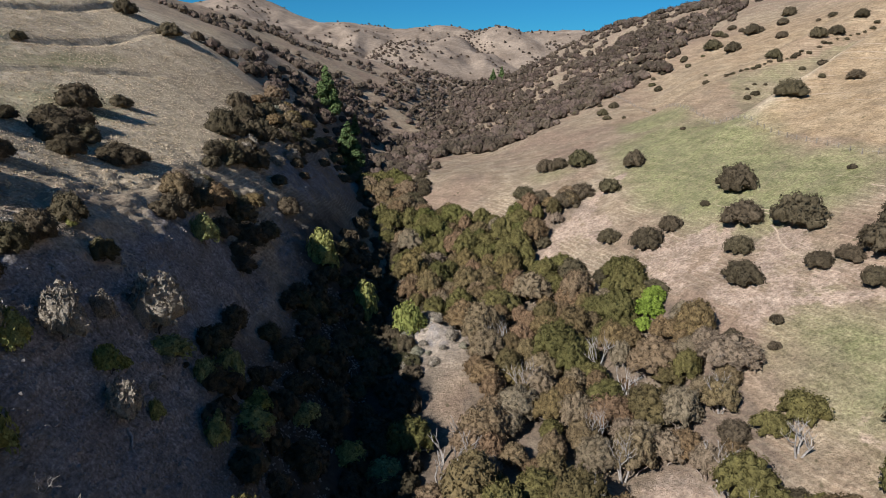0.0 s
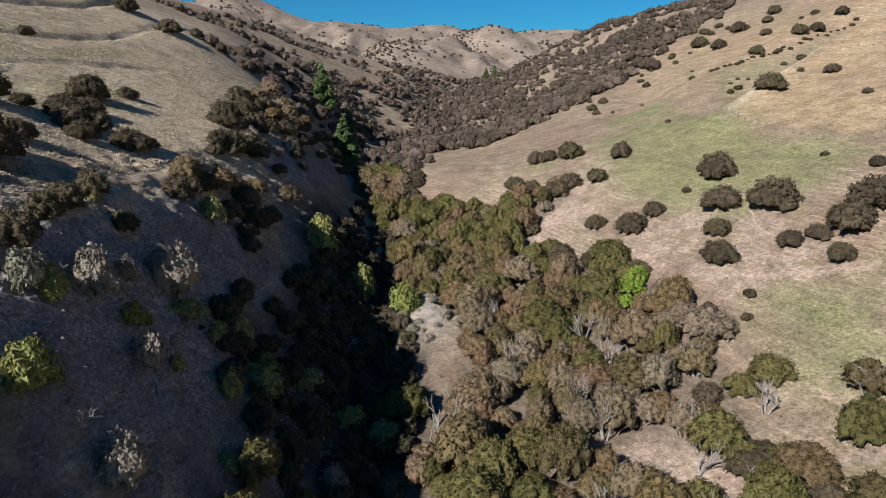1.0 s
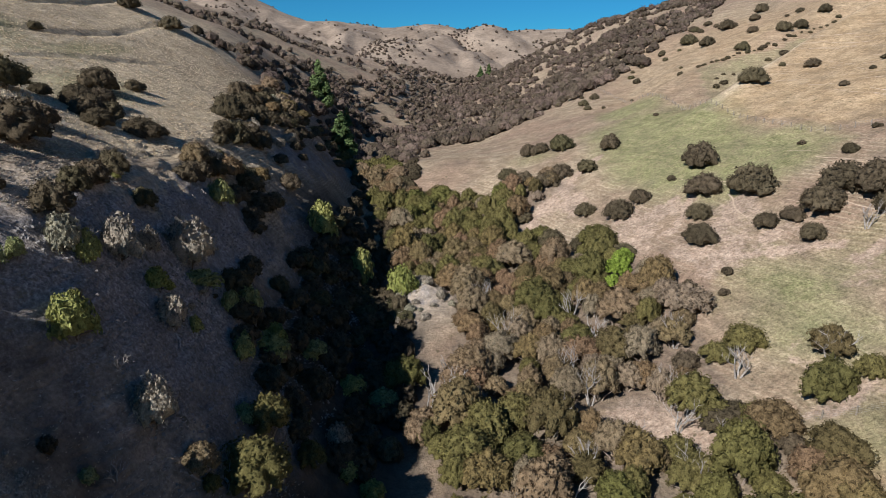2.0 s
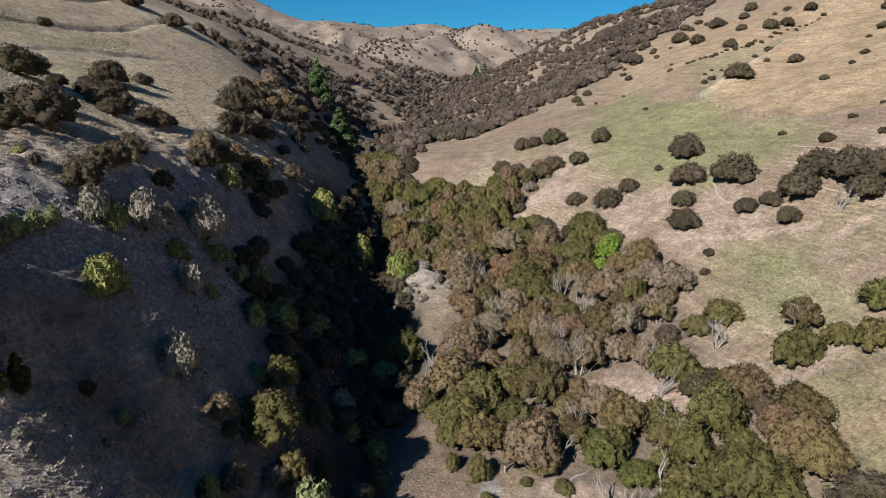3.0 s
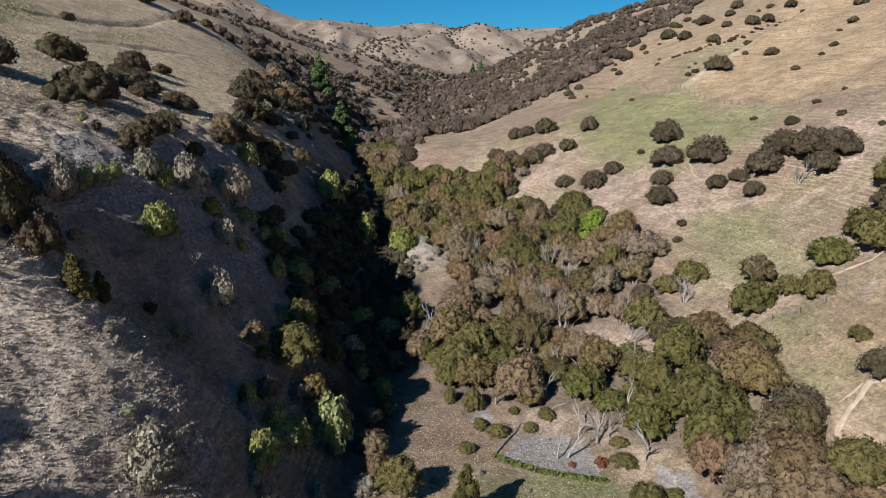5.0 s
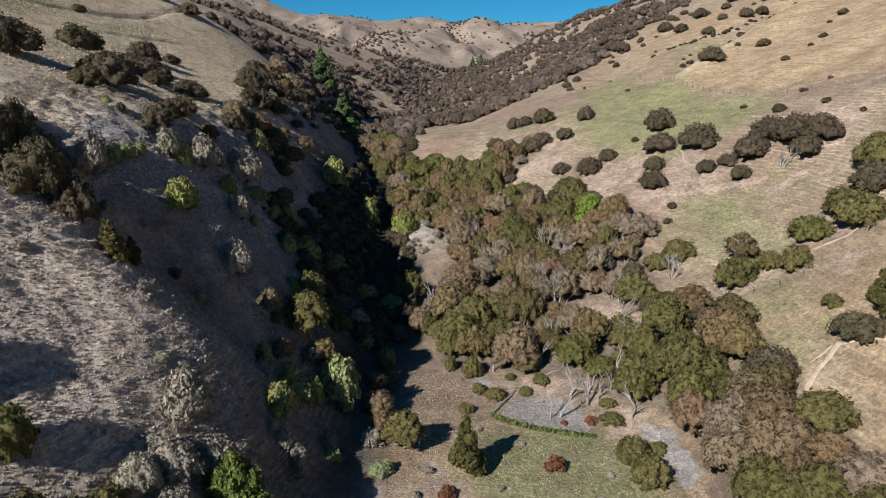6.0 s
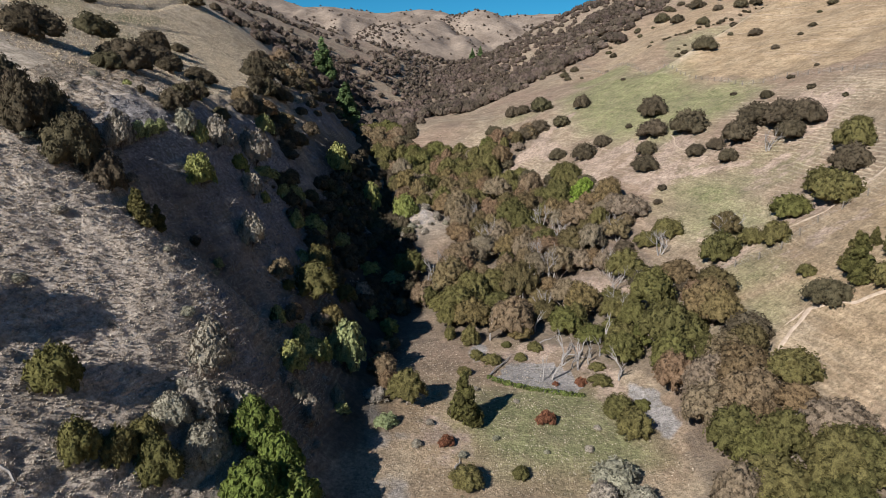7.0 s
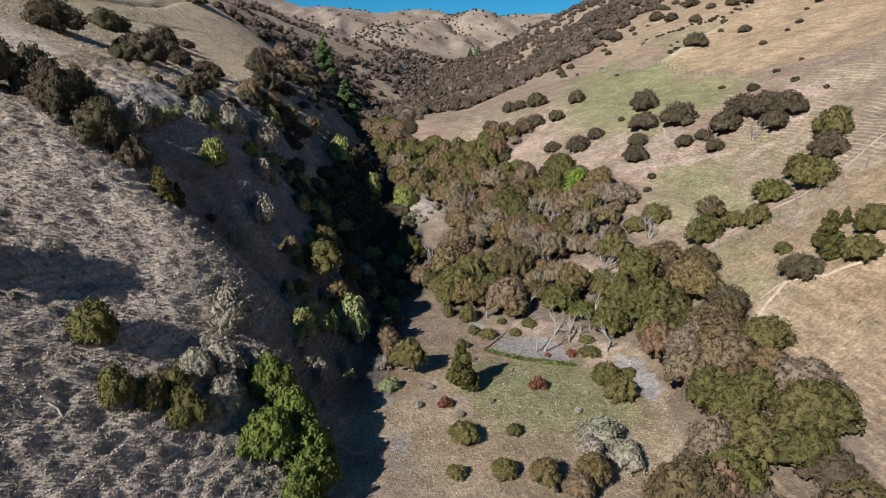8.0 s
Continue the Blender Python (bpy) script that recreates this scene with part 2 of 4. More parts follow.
    col = s.mix(stony, col, gravel)
    scree = s.ramp(s.noise(3.4, 5, 0.75), (0.28, (0.10, 0.092, 0.09)), (0.5, (0.25, 0.23, 0.22)), (0.75, (0.50, 0.47, 0.445)))
    scree = s.mix(s.ramp(s.noise(0.3, 4), (0.45, 0.0), (0.65, 0.3)), scree, (0.15, 0.118, 0.085))
    rocky = s.ramp(s.maths("ADD", s.attribute("rock"), s.maths("MULTIPLY", s.maths("SUBTRACT", s.noise(0.35, 4), 0.5), 1.2)), (0.38, 0.0), (0.62, 1.0))
    col = s.mix(rocky, col, scree)
    soil = s.ramp(s.noise(1.2, 5, 0.7), (0.3, (0.29, 0.208, 0.155)), (0.7, (0.46, 0.365, 0.285)))
    bare = s.ramp(s.maths("ADD", s.attribute("bare"), s.maths("MULTIPLY", s.maths("SUBTRACT", s.noise(0.45, 5, 0.65), 0.5), 1.6)), (0.4, 0.0), (0.7, 1.0))
    col = s.mix(bare, col, soil)
    col = s.mix(1.0, col, s.ramp(fine, (0.3, 0.58), (0.7, 1.38)), "MULTIPLY")
    col = s.mix(1.0, col, s.ramp(s.noise(1.05, 6, 0.72), (0.32, 0.7), (0.68, 1.3)), "MULTIPLY")
    col = s.mix(1.0, col, s.ramp(bands, (0.34, 0.78), (0.52, 1.0), (0.7, 1.2)), "MULTIPLY")
    tufts = s.ramp(s.noise(1.9, 3, 0.5), (0.60, 0.0), (0.68, 0.5))
    col = s.mix(tufts, col, (0.13, 0.105, 0.06))
    weeds = s.ramp(s.noise(0.75, 2, 0.4), (0.70, 0.0), (0.75, 0.7))
    col = s.mix(weeds, col, (0.085, 0.075, 0.04))
    # litter under the stand; along bluff and gorge the same colour paints in shade
    litter_shade = s.ramp(s.noise(0.8, 4), (0.3, (0.062, 0.053, 0.044)), (0.7, (0.125, 0.108, 0.09)))
    col = s.mix(s.attribute("litter_shade"), col, litter_shade)
    # near-black ground colour that stands in for deep shade in the gorge
    gorge_shade = s.ramp(s.noise(0.9, 4), (0.3, (0.018, 0.019, 0.016)), (0.7, (0.048, 0.045, 0.038)))
    col = s.mix(s.attribute("gorge_shade"), col, gorge_shade)
    relief = s.maths("ADD", s.maths("MULTIPLY", step, s.maths("MULTIPLY", steep, 0.12)), s.maths("ADD", s.maths("ADD", fine, s.maths("MULTIPLY", bands, 0.9)), s.maths("MULTIPLY", mid, 0.8)))
    return s.done(col, relief, 0.7, 0.45)


def leaf_material(name, ramp, speck=1.0, wide=False):
    """Foliage: colour by tree, by wider stand and by single spray, with leafy relief."""
    s = Shader(name, 0.85, 0.06)
    s.position()
    if wide:
        pick = s.noise(0.045, 6, 0.72)
    else:
        info = s.node("ShaderNodeObjectInfo")
        stand = s.noise(0.07, 2, 0.5, info.outputs["Location"])
        pick = s.maths("ADD", s.maths("MULTIPLY", info.outputs["Random"], 0.65), s.maths("MULTIPLY", s.maths("SUBTRACT", stand, 0.3), 0.9))
    col = s.ramp(pick, *ramp)
    island = s.geo.outputs["Random Per Island"]
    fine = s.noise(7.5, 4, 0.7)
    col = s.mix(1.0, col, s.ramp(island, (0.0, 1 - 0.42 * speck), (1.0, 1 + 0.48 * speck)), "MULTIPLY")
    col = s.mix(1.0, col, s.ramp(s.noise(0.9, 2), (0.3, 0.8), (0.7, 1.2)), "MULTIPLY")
    # hollows of the leafy relief coloured darker, painting in shade between leaves
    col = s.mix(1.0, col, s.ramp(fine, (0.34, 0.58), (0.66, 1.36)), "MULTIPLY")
    leaf = s.node("ShaderNodeBsdfTranslucent")
    s.link(col, leaf.inputs["Color"])
    both = s.node("ShaderNodeMixShader", Fac=0.14)
    s.link(s.bsdf.outputs[0], both.inputs[1])
    s.link(leaf.outputs[0], both.inputs[2])
    s.link(both.outputs[0], s.tree.nodes["Material Output"].inputs["Surface"])
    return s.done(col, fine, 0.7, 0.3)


def plain_material(name, dark, light, scale=4.0, roughness=0.85, bump=0.4):
    s = Shader(name, roughness)
    n = s.noise(scale, 5, 0.65)
    return s.done(s.ramp(n, (0.3, dark), (0.7, light)), n, bump, 0.05)


GROUND = ground_material()
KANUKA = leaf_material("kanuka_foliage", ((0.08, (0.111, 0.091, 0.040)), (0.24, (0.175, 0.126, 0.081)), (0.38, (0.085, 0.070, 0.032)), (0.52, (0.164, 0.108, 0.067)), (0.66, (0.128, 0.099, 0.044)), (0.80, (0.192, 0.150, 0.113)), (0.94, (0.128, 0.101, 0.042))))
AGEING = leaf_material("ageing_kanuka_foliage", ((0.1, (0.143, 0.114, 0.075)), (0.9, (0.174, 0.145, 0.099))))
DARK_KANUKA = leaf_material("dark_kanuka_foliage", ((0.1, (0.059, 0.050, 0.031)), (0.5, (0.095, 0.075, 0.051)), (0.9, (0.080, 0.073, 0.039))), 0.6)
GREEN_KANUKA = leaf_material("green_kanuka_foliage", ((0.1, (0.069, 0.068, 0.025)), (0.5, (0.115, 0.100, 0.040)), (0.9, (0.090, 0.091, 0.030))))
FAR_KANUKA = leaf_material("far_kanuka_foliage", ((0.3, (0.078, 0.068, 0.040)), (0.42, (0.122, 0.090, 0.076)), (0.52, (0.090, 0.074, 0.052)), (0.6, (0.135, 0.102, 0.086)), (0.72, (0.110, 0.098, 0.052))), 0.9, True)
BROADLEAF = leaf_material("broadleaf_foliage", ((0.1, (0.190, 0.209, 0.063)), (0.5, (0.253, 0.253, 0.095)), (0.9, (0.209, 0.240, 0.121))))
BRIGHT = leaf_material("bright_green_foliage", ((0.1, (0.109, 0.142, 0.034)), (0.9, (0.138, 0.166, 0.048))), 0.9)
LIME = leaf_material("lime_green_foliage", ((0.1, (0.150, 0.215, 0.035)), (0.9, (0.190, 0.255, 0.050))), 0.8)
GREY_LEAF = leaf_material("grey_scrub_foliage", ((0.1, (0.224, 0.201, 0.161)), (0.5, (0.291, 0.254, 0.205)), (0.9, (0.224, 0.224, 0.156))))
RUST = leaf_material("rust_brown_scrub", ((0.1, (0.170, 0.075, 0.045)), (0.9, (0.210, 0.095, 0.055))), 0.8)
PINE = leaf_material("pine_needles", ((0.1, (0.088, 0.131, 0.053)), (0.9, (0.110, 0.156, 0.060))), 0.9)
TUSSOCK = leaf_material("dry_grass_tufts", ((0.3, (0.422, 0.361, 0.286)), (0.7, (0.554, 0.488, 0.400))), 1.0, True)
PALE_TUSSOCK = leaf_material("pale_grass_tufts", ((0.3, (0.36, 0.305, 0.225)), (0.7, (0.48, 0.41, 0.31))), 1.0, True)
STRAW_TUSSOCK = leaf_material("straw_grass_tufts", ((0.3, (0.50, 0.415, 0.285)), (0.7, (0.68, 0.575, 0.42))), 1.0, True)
BARK = plain_material("brown_bark", (0.06, 0.045, 0.035), (0.17, 0.135, 0.105), 3.0)
PALE_BARK = plain_material("pale_stringy_bark", (0.16, 0.125, 0.10), (0.36, 0.30, 0.25), 3.5)
BLEACHED = plain_material("bleached_dead_wood", (0.17, 0.155, 0.14), (0.38, 0.355, 0.33), 3.0)
POST_WOOD = plain_material("weathered_post_wood", (0.12, 0.10, 0.08), (0.26, 0.23, 0.19), 6.0)
WIRE = plain_material("galvanised_wire", (0.25, 0.25, 0.25), (0.4, 0.4, 0.4), 20.0, 0.5, 0.1)
TRACK_SOIL = plain_material("trodden_pale_soil", (0.34, 0.26, 0.19), (0.52, 0.42, 0.32), 1.8, 0.95, 0.6)
STONE = plain_material("grey_stone", (0.10, 0.095, 0.092), (0.27, 0.257, 0.245), 2.5, 0.9, 0.7)

# ---- ground ----


def patches(x, y, spots):
    """Soft elliptical areas of land cover and painted shade: (x, y, half width, half depth, strength)."""
    total = np.zeros_like(x)
    x, y = x + 2.2 * fbm(x / 4.5, y / 4.5, 3, 95.0), y + 2.2 * fbm(x / 4.5, y / 4.5, 3, 96.0)
    for cx, cy, rx, ry, k in spots:
        total = np.maximum(total, k * np.exp(-(((x - cx) / rx) ** 2 + ((y - cy) / ry) ** 2) ** 1.5))
    return total


GREEN_LAND = [(62, 150, 18, 48, 1.1), (70, 118, 15, 14, 1.05), (68, 205, 10, 28, 0.9), (52, 70, 10, 20, 0.72), (46, 46, 7, 8, 0.6), (64, 74, 10, 12, 0.55),
              (13, 22, 13, 11, 1.1), (-66, 112, 9, 20, 0.75), (-84, 142, 4, 40, 0.7), (-98, 120, 14, 26, 0.8), (30, 178, 9, 12, 0.5), (44, 34, 6, 5, 0.6)]
BARE_LAND = [(83, 84.5, 5, 2.6, 0.9), (75, 79.5, 5, 2.4, 0.85), (66.5, 75, 5, 2.2, 0.8), (50, 88, 5, 4, 0.8), (57, 88, 5, 4, 0.75), (58, 102, 4, 6, 0.8), (48, 114, 5, 5, 0.85), (35, 138, 4, 10, 0.9),
             (28, 58, 6, 8, 1.2), (32, 54, 4.5, 6, 1.1), (50, 93, 8, 11, 0.62), (42, 112, 6, 14, 0.7), (60, 85, 6, 8, 0.55), (22, 130, 4, 12, 0.9), (16, 392, 14, 26, 0.9), (67, 70, 12, 6, 0.5),
             (80, 86, 8, 8, 0.72), (62, 54, 10, 3, 0.66), (15, 41, 8, 3, 0.85), (0, 18, 4, 7, 0.62), (48, 60, 3, 8, 0.4), (57, 44, 10, 3, 0.6), (-36, 24, 5, 4, 0.2),
             (30, 143, 3, 5, 1.1), (25, 137, 2.5, 4, 1.1), (35, 148, 3, 4, 1.0), (30.5, -2, 2.6, 7, 1.2), (56, 100, 4, 9, 0.62), (23, 33, 3, 6, 0.8), (46, 52, 8, 2, 0.7)]
GRAVEL_PAD = [(7.6, 33.6), (11, 39.8), (17, 39), (19.8, 32.6), (19, 29.8), (13.8, 30.6)]
GRAVEL_LAND = [(27, 25, 1.9, 7, 1.0), (-6, 20, 3.5, 7, 0.52), (-5, 7, 4, 6, 0.5), (7, 42, 3, 3, 0.8)]
ROCK_LAND = [(-29, 50, 8, 22, 0.95), (-31, 76, 6, 20, 0.85), (-33, 36, 8, 7, 1.0), (-33, 36, 9, 7, 0.9), (-27, 44, 9, 14, 0.75), (-20, 60, 9, 30, 0.8), (-18, 92, 8, 25, 0.8), (-1, 103, 6, 9, 0.45), (-24, 112, 10, 18, 0.7),
             (-30, 190, 8, 40, 0.55), (-22, 14, 6, 10, 0.5), (-34, 150, 8, 25, 0.7), (-18, 30, 8, 8, 0.5)]
GREY_LAND = [(-28, 46, 12, 24, 0.85), (-26, 80, 8, 20, 0.7), (-1, 103, 7, 10, 0.85), (-34, 8, 14, 20, 1.0), (-40, 36, 8, 18, 0.9), (-60, 20, 20, 30, 0.8), (-24, -6, 14, 14, 0.9)]
# where the gorge's deep shade is painted into the ground colour
GORGE_SHADE = [(-16, 96, 10, 34, 1.2), (-12, 72, 9, 24, 1.2), (-10, 48, 6, 18, 1.0), (-22, 128, 8, 24, 0.9), (-26, 24, 4, 5, 0.5), (-9, 28, 4, 12, 0.7)]
# dark scrub-floor patches laid to deepen the shade of bluff and gorge
SCRUB_FLOOR_SHADE = [(-16, 36, 6, 14, 0.7), (-17, 75, 8, 25, 1.0), (-18, 110, 10, 28, 1.0), (-25, 29, 8, 5, 0.8), (-14, 18, 5, 10, 0.7), (-6, 70, 6, 30, 1.0), (-28, 170, 12, 30, 0.6)]
PALE_LAND = [(-75, 105, 38, 80, 1.0), (-110, 190, 50, 80, 0.8), (-70, 30, 30, 40, 0.8)]
GOLD_LAND = [(8, 18, 17, 17, 0.75), (120, 150, 42, 45, 1.0), (100, 225, 30, 40, 0.7), (58, 38, 22, 14, 0.9), (140, 260, 50, 60, 0.8), (54, 20, 15, 24, 0.9)]
# the stand of trees between the creek and the right-hand pasture, and its two clearings
FOREST_EDGE = [(35, -12), (38, -4), (39.5, 1), (40.5, 6), (41, 10), (42, 15), (40, 20), (41.3, 25.5), (43.5, 31), (43.5, 37.5), (41.5, 47), (39, 54), (38, 60), (38.5, 68), (40, 74), (42, 80), (42, 87),
               (40, 94), (38, 104), (35, 112), (29, 121), (24, 130), (20.5, 131.5), (22, 136), (25.5, 142), (30.5, 147.5), (36, 150.5), (34, 159), (26, 158), (18, 158), (9, 168), (-2, 176),
               (-9, 184), (-14, 212), (-24, 222), (-34, 222), (-26, 196), (-18, 170), (-12, 140), (-7, 115), (3, 108), (5, 98), (4, 88), (4, 79), (2, 72), (-2, 65), (-1, 58), (2, 48), (10, 47),
               (20, 42), (25, 34), (29, 27), (28, 18), (27, 10), (22, 3), (20, -12)]


def inside(x, y, ring):
    """Whether points lie within a ring of corners."""
    hit = np.zeros(np.shape(x), bool)
    for (xa, ya), (xb, yb) in zip(ring, ring[1:] + ring[:1]):
        if ya != yb:
            hit ^= ((ya > y) != (yb > y)) & (x < (xb - xa) * (y - ya) / (yb - ya) + xa)
    return hit


def clearing(x, y):
    """The bare glade inside the stand, and the creek bed."""
    along_glade, across = 0.6 * (x - 28) - 0.8 * (y - 57), 0.8 * (x - 28) + 0.6 * (y - 57)
    return ((along_glade / 9) ** 2 + (across / 5) ** 2 < 1) | (((x - 27) / 2.2) ** 2 + ((y - 25) / 8) ** 2 < 1) | (((x - 30.5) / 2.2) ** 2 + ((y + 2) / 5.5) ** 2 < 1)


def strip(x, y, line, wide):
    """Soft cover along a plan line."""
    x, y = x + 1.2 * fbm(x / 3, y / 3, 3, 97.0), y + 1.2 * fbm(x / 3, y / 3, 3, 98.0)
    gap = np.full(np.shape(x), 1e9)
    for (ax, ay), (bx, by) in zip(line[:-1], line[1:]):
        dx, dy = bx - ax, by - ay
        t = np.clip(((x - ax) * dx + (y - ay) * dy) / (dx * dx + dy * dy), 0, 1)
        gap = np.minimum(gap, np.hypot(x - ax - t * dx, y - ay - t * dy))
    return np.exp(-(gap / wide) ** 2)


SPUR_CREST = [(74, 157), (83, 163), (113, 183), (144, 199), (200, 226)]
GOLD_FACE = SPUR_CREST + [(210, 120), (130, 96), (94, 100), (85, 122), (78, 145)]
DULL_GULLY = [(80, 166), (113, 188), (144, 204), (200, 232), (200, 246), (157, 223), (116, 209), (93, 212)]
WORN_EDGES = [[(20, 131), (23, 136), (27, 141), (33, 147), (39, 152), (46, 158)], [(47, 92), (53, 98), (58, 104), (66, 109)], [(44, 96), (49, 88), (56, 84), (63, 80)], [(56, 116), (50, 108), (46, 104)]]


def spaced(*stretches):
    """Grid lines: (from, to, step) runs joined."""
    return np.concatenate([np.arange(a, b, s) for a, b, s in stretches])


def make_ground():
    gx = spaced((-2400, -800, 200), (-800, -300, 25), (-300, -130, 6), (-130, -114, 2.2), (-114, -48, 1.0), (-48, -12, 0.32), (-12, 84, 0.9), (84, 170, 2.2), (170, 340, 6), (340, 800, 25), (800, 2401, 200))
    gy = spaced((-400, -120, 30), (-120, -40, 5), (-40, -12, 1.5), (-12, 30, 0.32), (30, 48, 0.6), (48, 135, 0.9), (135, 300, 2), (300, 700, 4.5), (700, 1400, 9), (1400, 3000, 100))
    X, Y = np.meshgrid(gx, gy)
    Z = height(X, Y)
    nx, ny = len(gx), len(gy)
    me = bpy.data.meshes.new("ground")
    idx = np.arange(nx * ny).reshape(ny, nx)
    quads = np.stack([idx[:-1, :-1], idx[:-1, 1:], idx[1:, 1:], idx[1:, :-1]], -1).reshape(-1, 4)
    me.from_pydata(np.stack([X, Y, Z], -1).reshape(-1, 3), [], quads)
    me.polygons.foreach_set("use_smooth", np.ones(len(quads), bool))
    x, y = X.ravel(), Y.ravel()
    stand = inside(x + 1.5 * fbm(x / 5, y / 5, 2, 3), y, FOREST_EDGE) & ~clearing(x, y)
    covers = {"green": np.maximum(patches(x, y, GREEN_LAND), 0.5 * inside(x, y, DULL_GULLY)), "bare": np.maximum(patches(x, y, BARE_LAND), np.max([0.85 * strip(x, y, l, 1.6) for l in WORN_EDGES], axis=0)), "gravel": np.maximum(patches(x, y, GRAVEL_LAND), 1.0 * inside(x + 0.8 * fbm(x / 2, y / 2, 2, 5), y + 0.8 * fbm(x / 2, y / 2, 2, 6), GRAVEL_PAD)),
              "rock": patches(x, y, ROCK_LAND), "litter_shade": np.maximum(stand * 0.45, 0.8 * np.clip(patches(x, y, SCRUB_FLOOR_SHADE) + 0.5 * fbm(x / 5, y / 5, 3, 33.0), 0, 1)), "grey": patches(x, y, GREY_LAND),
              "gorge_shade": np.clip(patches(x, y, GORGE_SHADE) + 0.35 * fbm(x / 5, y / 5, 3, 35.0), 0, 0.95) * (patches(x, y, GORGE_SHADE) > 0.1), "gold": np.maximum(patches(x, y, GOLD_LAND) * ~inside(x, y, DULL_GULLY), inside(x + 1.5 * fbm(x / 6, y / 6, 2, 7), y, GOLD_FACE)), "pale": np.maximum(patches(x, y, PALE_LAND), 0.8 * strip(x, y, SPUR_CREST, 2.2)), "tawny": ease(420, 720, y)}
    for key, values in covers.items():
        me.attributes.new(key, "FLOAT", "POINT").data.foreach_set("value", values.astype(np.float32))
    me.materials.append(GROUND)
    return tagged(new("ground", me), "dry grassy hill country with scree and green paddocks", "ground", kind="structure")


make_ground()


def ground_at(x, y):
    return float(height(x, y))


# ---- trees ----
ICO = bmesh.new()
bmesh.ops.create_icosphere(ICO, subdivisions=1, radius=1.0)
ICO_V = np.array([v.co[:] for v in ICO.verts])
ICO_F = np.array([[v.index for v in fc.verts] for fc in ICO.faces])
ICO.free()


def soup(name, blocks, material, smooth=0):
    """One mesh from (verts, faces) blocks; the first few blocks shaded smooth."""
    vs, fs, base, soft = [], [], 0, 0
    for k, (v, fc) in enumerate(blocks):
        vs.append(np.asarray(v, float))
        fs += (np.asarray(fc) + base).tolist()
        base += len(v)
        soft += len(fc) if k < smooth else 0
    me = bpy.data.meshes.new(name)
    me.from_pydata(np.concatenate(vs), [], fs)
    if soft:
        me.polygons.foreach_set("use_smooth", np.arange(len(fs)) < soft)
    me.materials.append(material)
    return me


def part(name, me, parent, label=""):
    ob = new(name, me)
    ob.parent = parent
    return tagged(ob, label)


def sprays(rng, lobes, count, size, low=-0.35, droop=0.0, quad=False, out=0.45):
    """Leafy sprays over the outside of rounded lobes, as one block."""
    L = np.array(lobes)
    weight = L[:, 3] ** 2
    pick = rng.choice(len(L), count * 2, p=weight / weight.sum())
    d = rng.normal(size=(count * 2, 3))
    d /= np.linalg.norm(d, axis=1)[:, None]
    keep = d[:, 2] > low
    pick, d = pick[keep], d[keep]
    p = L[pick, :3] + d * L[pick, 3:4] * rng.uniform(0.84, 1.1, (len(d), 1))
    hidden = np.zeros(len(p), bool)
    for k, lobe in enumerate(L):
        hidden |= (np.linalg.norm(p - lobe[:3], axis=1) < lobe[3] * 0.8) & (pick != k)
    p, d = p[~hidden][:count], d[~hidden][:count]
    n = d + rng.normal(size=d.shape) * out
    n[:, 2] += 0.25
    n /= np.linalg.norm(n, axis=1)[:, None]
    a = np.cross(n, rng.normal(size=n.shape))
    a /= np.linalg.norm(a, axis=1)[:, None]
    b = np.cross(n, a)
    s = size * rng.uniform(0.6, 1.45, (len(p), 1))
    a, b = a * s, b * s * rng.uniform(0.5, 0.8, (len(p), 1))
    corners = [p - a * 0.9, p - b + n * s * 0.15, p + a, p + b + n * s * 0.15] if quad else [p - a - b * 0.7, p + a - b * 0.6, p + b * 1.2 + n * s * 0.2]
    k = len(corners)
    return np.stack(corners, 1).reshape(-1, 3), np.arange(len(p) * k).reshape(-1, k)


def cores(rng, lobes, shrink=0.92):
    """Lumpy insides of the lobes, without the faces buried in one another."""
    out = []
    L = np.array(lobes)
    for k, (cx, cy, cz, r) in enumerate(lobes):
        wob = 1 + rng.normal(size=(len(ICO_V), 1)) * 0.09
        v = np.array((cx, cy, cz)) + ICO_V * wob * r * shrink
        mid = v[ICO_F].mean(axis=1)
        buried = np.zeros(len(ICO_F), bool)
        for m in range(len(L)):
            if m != k:
                buried |= np.linalg.norm(mid - L[m, :3], axis=1) < L[m, 3] * shrink * 0.86
        out.append((v, ICO_F[~buried]))
    return out


def ball(fineness):
    """Corners and faces of a unit icosphere."""
    bm = bmesh.new()
    bmesh.ops.create_icosphere(bm, subdivisions=fineness, radius=1.0)
    v, fc = np.array([v.co[:] for v in bm.verts]), np.array([[v.index for v in f.verts] for f in bm.faces])
    bm.free()
    return v, fc


FINE_BALL, MID_BALL, COARSE_BALL = ball(4), ball(3), ball(2)


def skin(rng, lobes, shape=FINE_BALL, shrink=0.86, rough=0.04):
    """One billowing closed skin drawn over all the lobes of a crown."""
    V, F = shape
    L = np.array(lobes)
    centre = np.array((0, 0, L[:, 2].min() * 0.6 + L[:, 2].max() * 0.4))
    rel = L[:, :3] - centre
    b = V @ rel.T
    disc = b * b - (rel ** 2).sum(1) + (L[:, 3] * shrink) ** 2
    s = np.where(disc > 0, b + np.sqrt(np.maximum(disc, 0)), 0.0)
    reach = np.log(np.exp(s * 40).sum(1)) / 40 - 0.06
    reach = reach * (1 + rng.normal(size=len(V)) * rough)
    return centre + V * reach[:, None], F[V[F].mean(1)[:, 2] > -0.5]


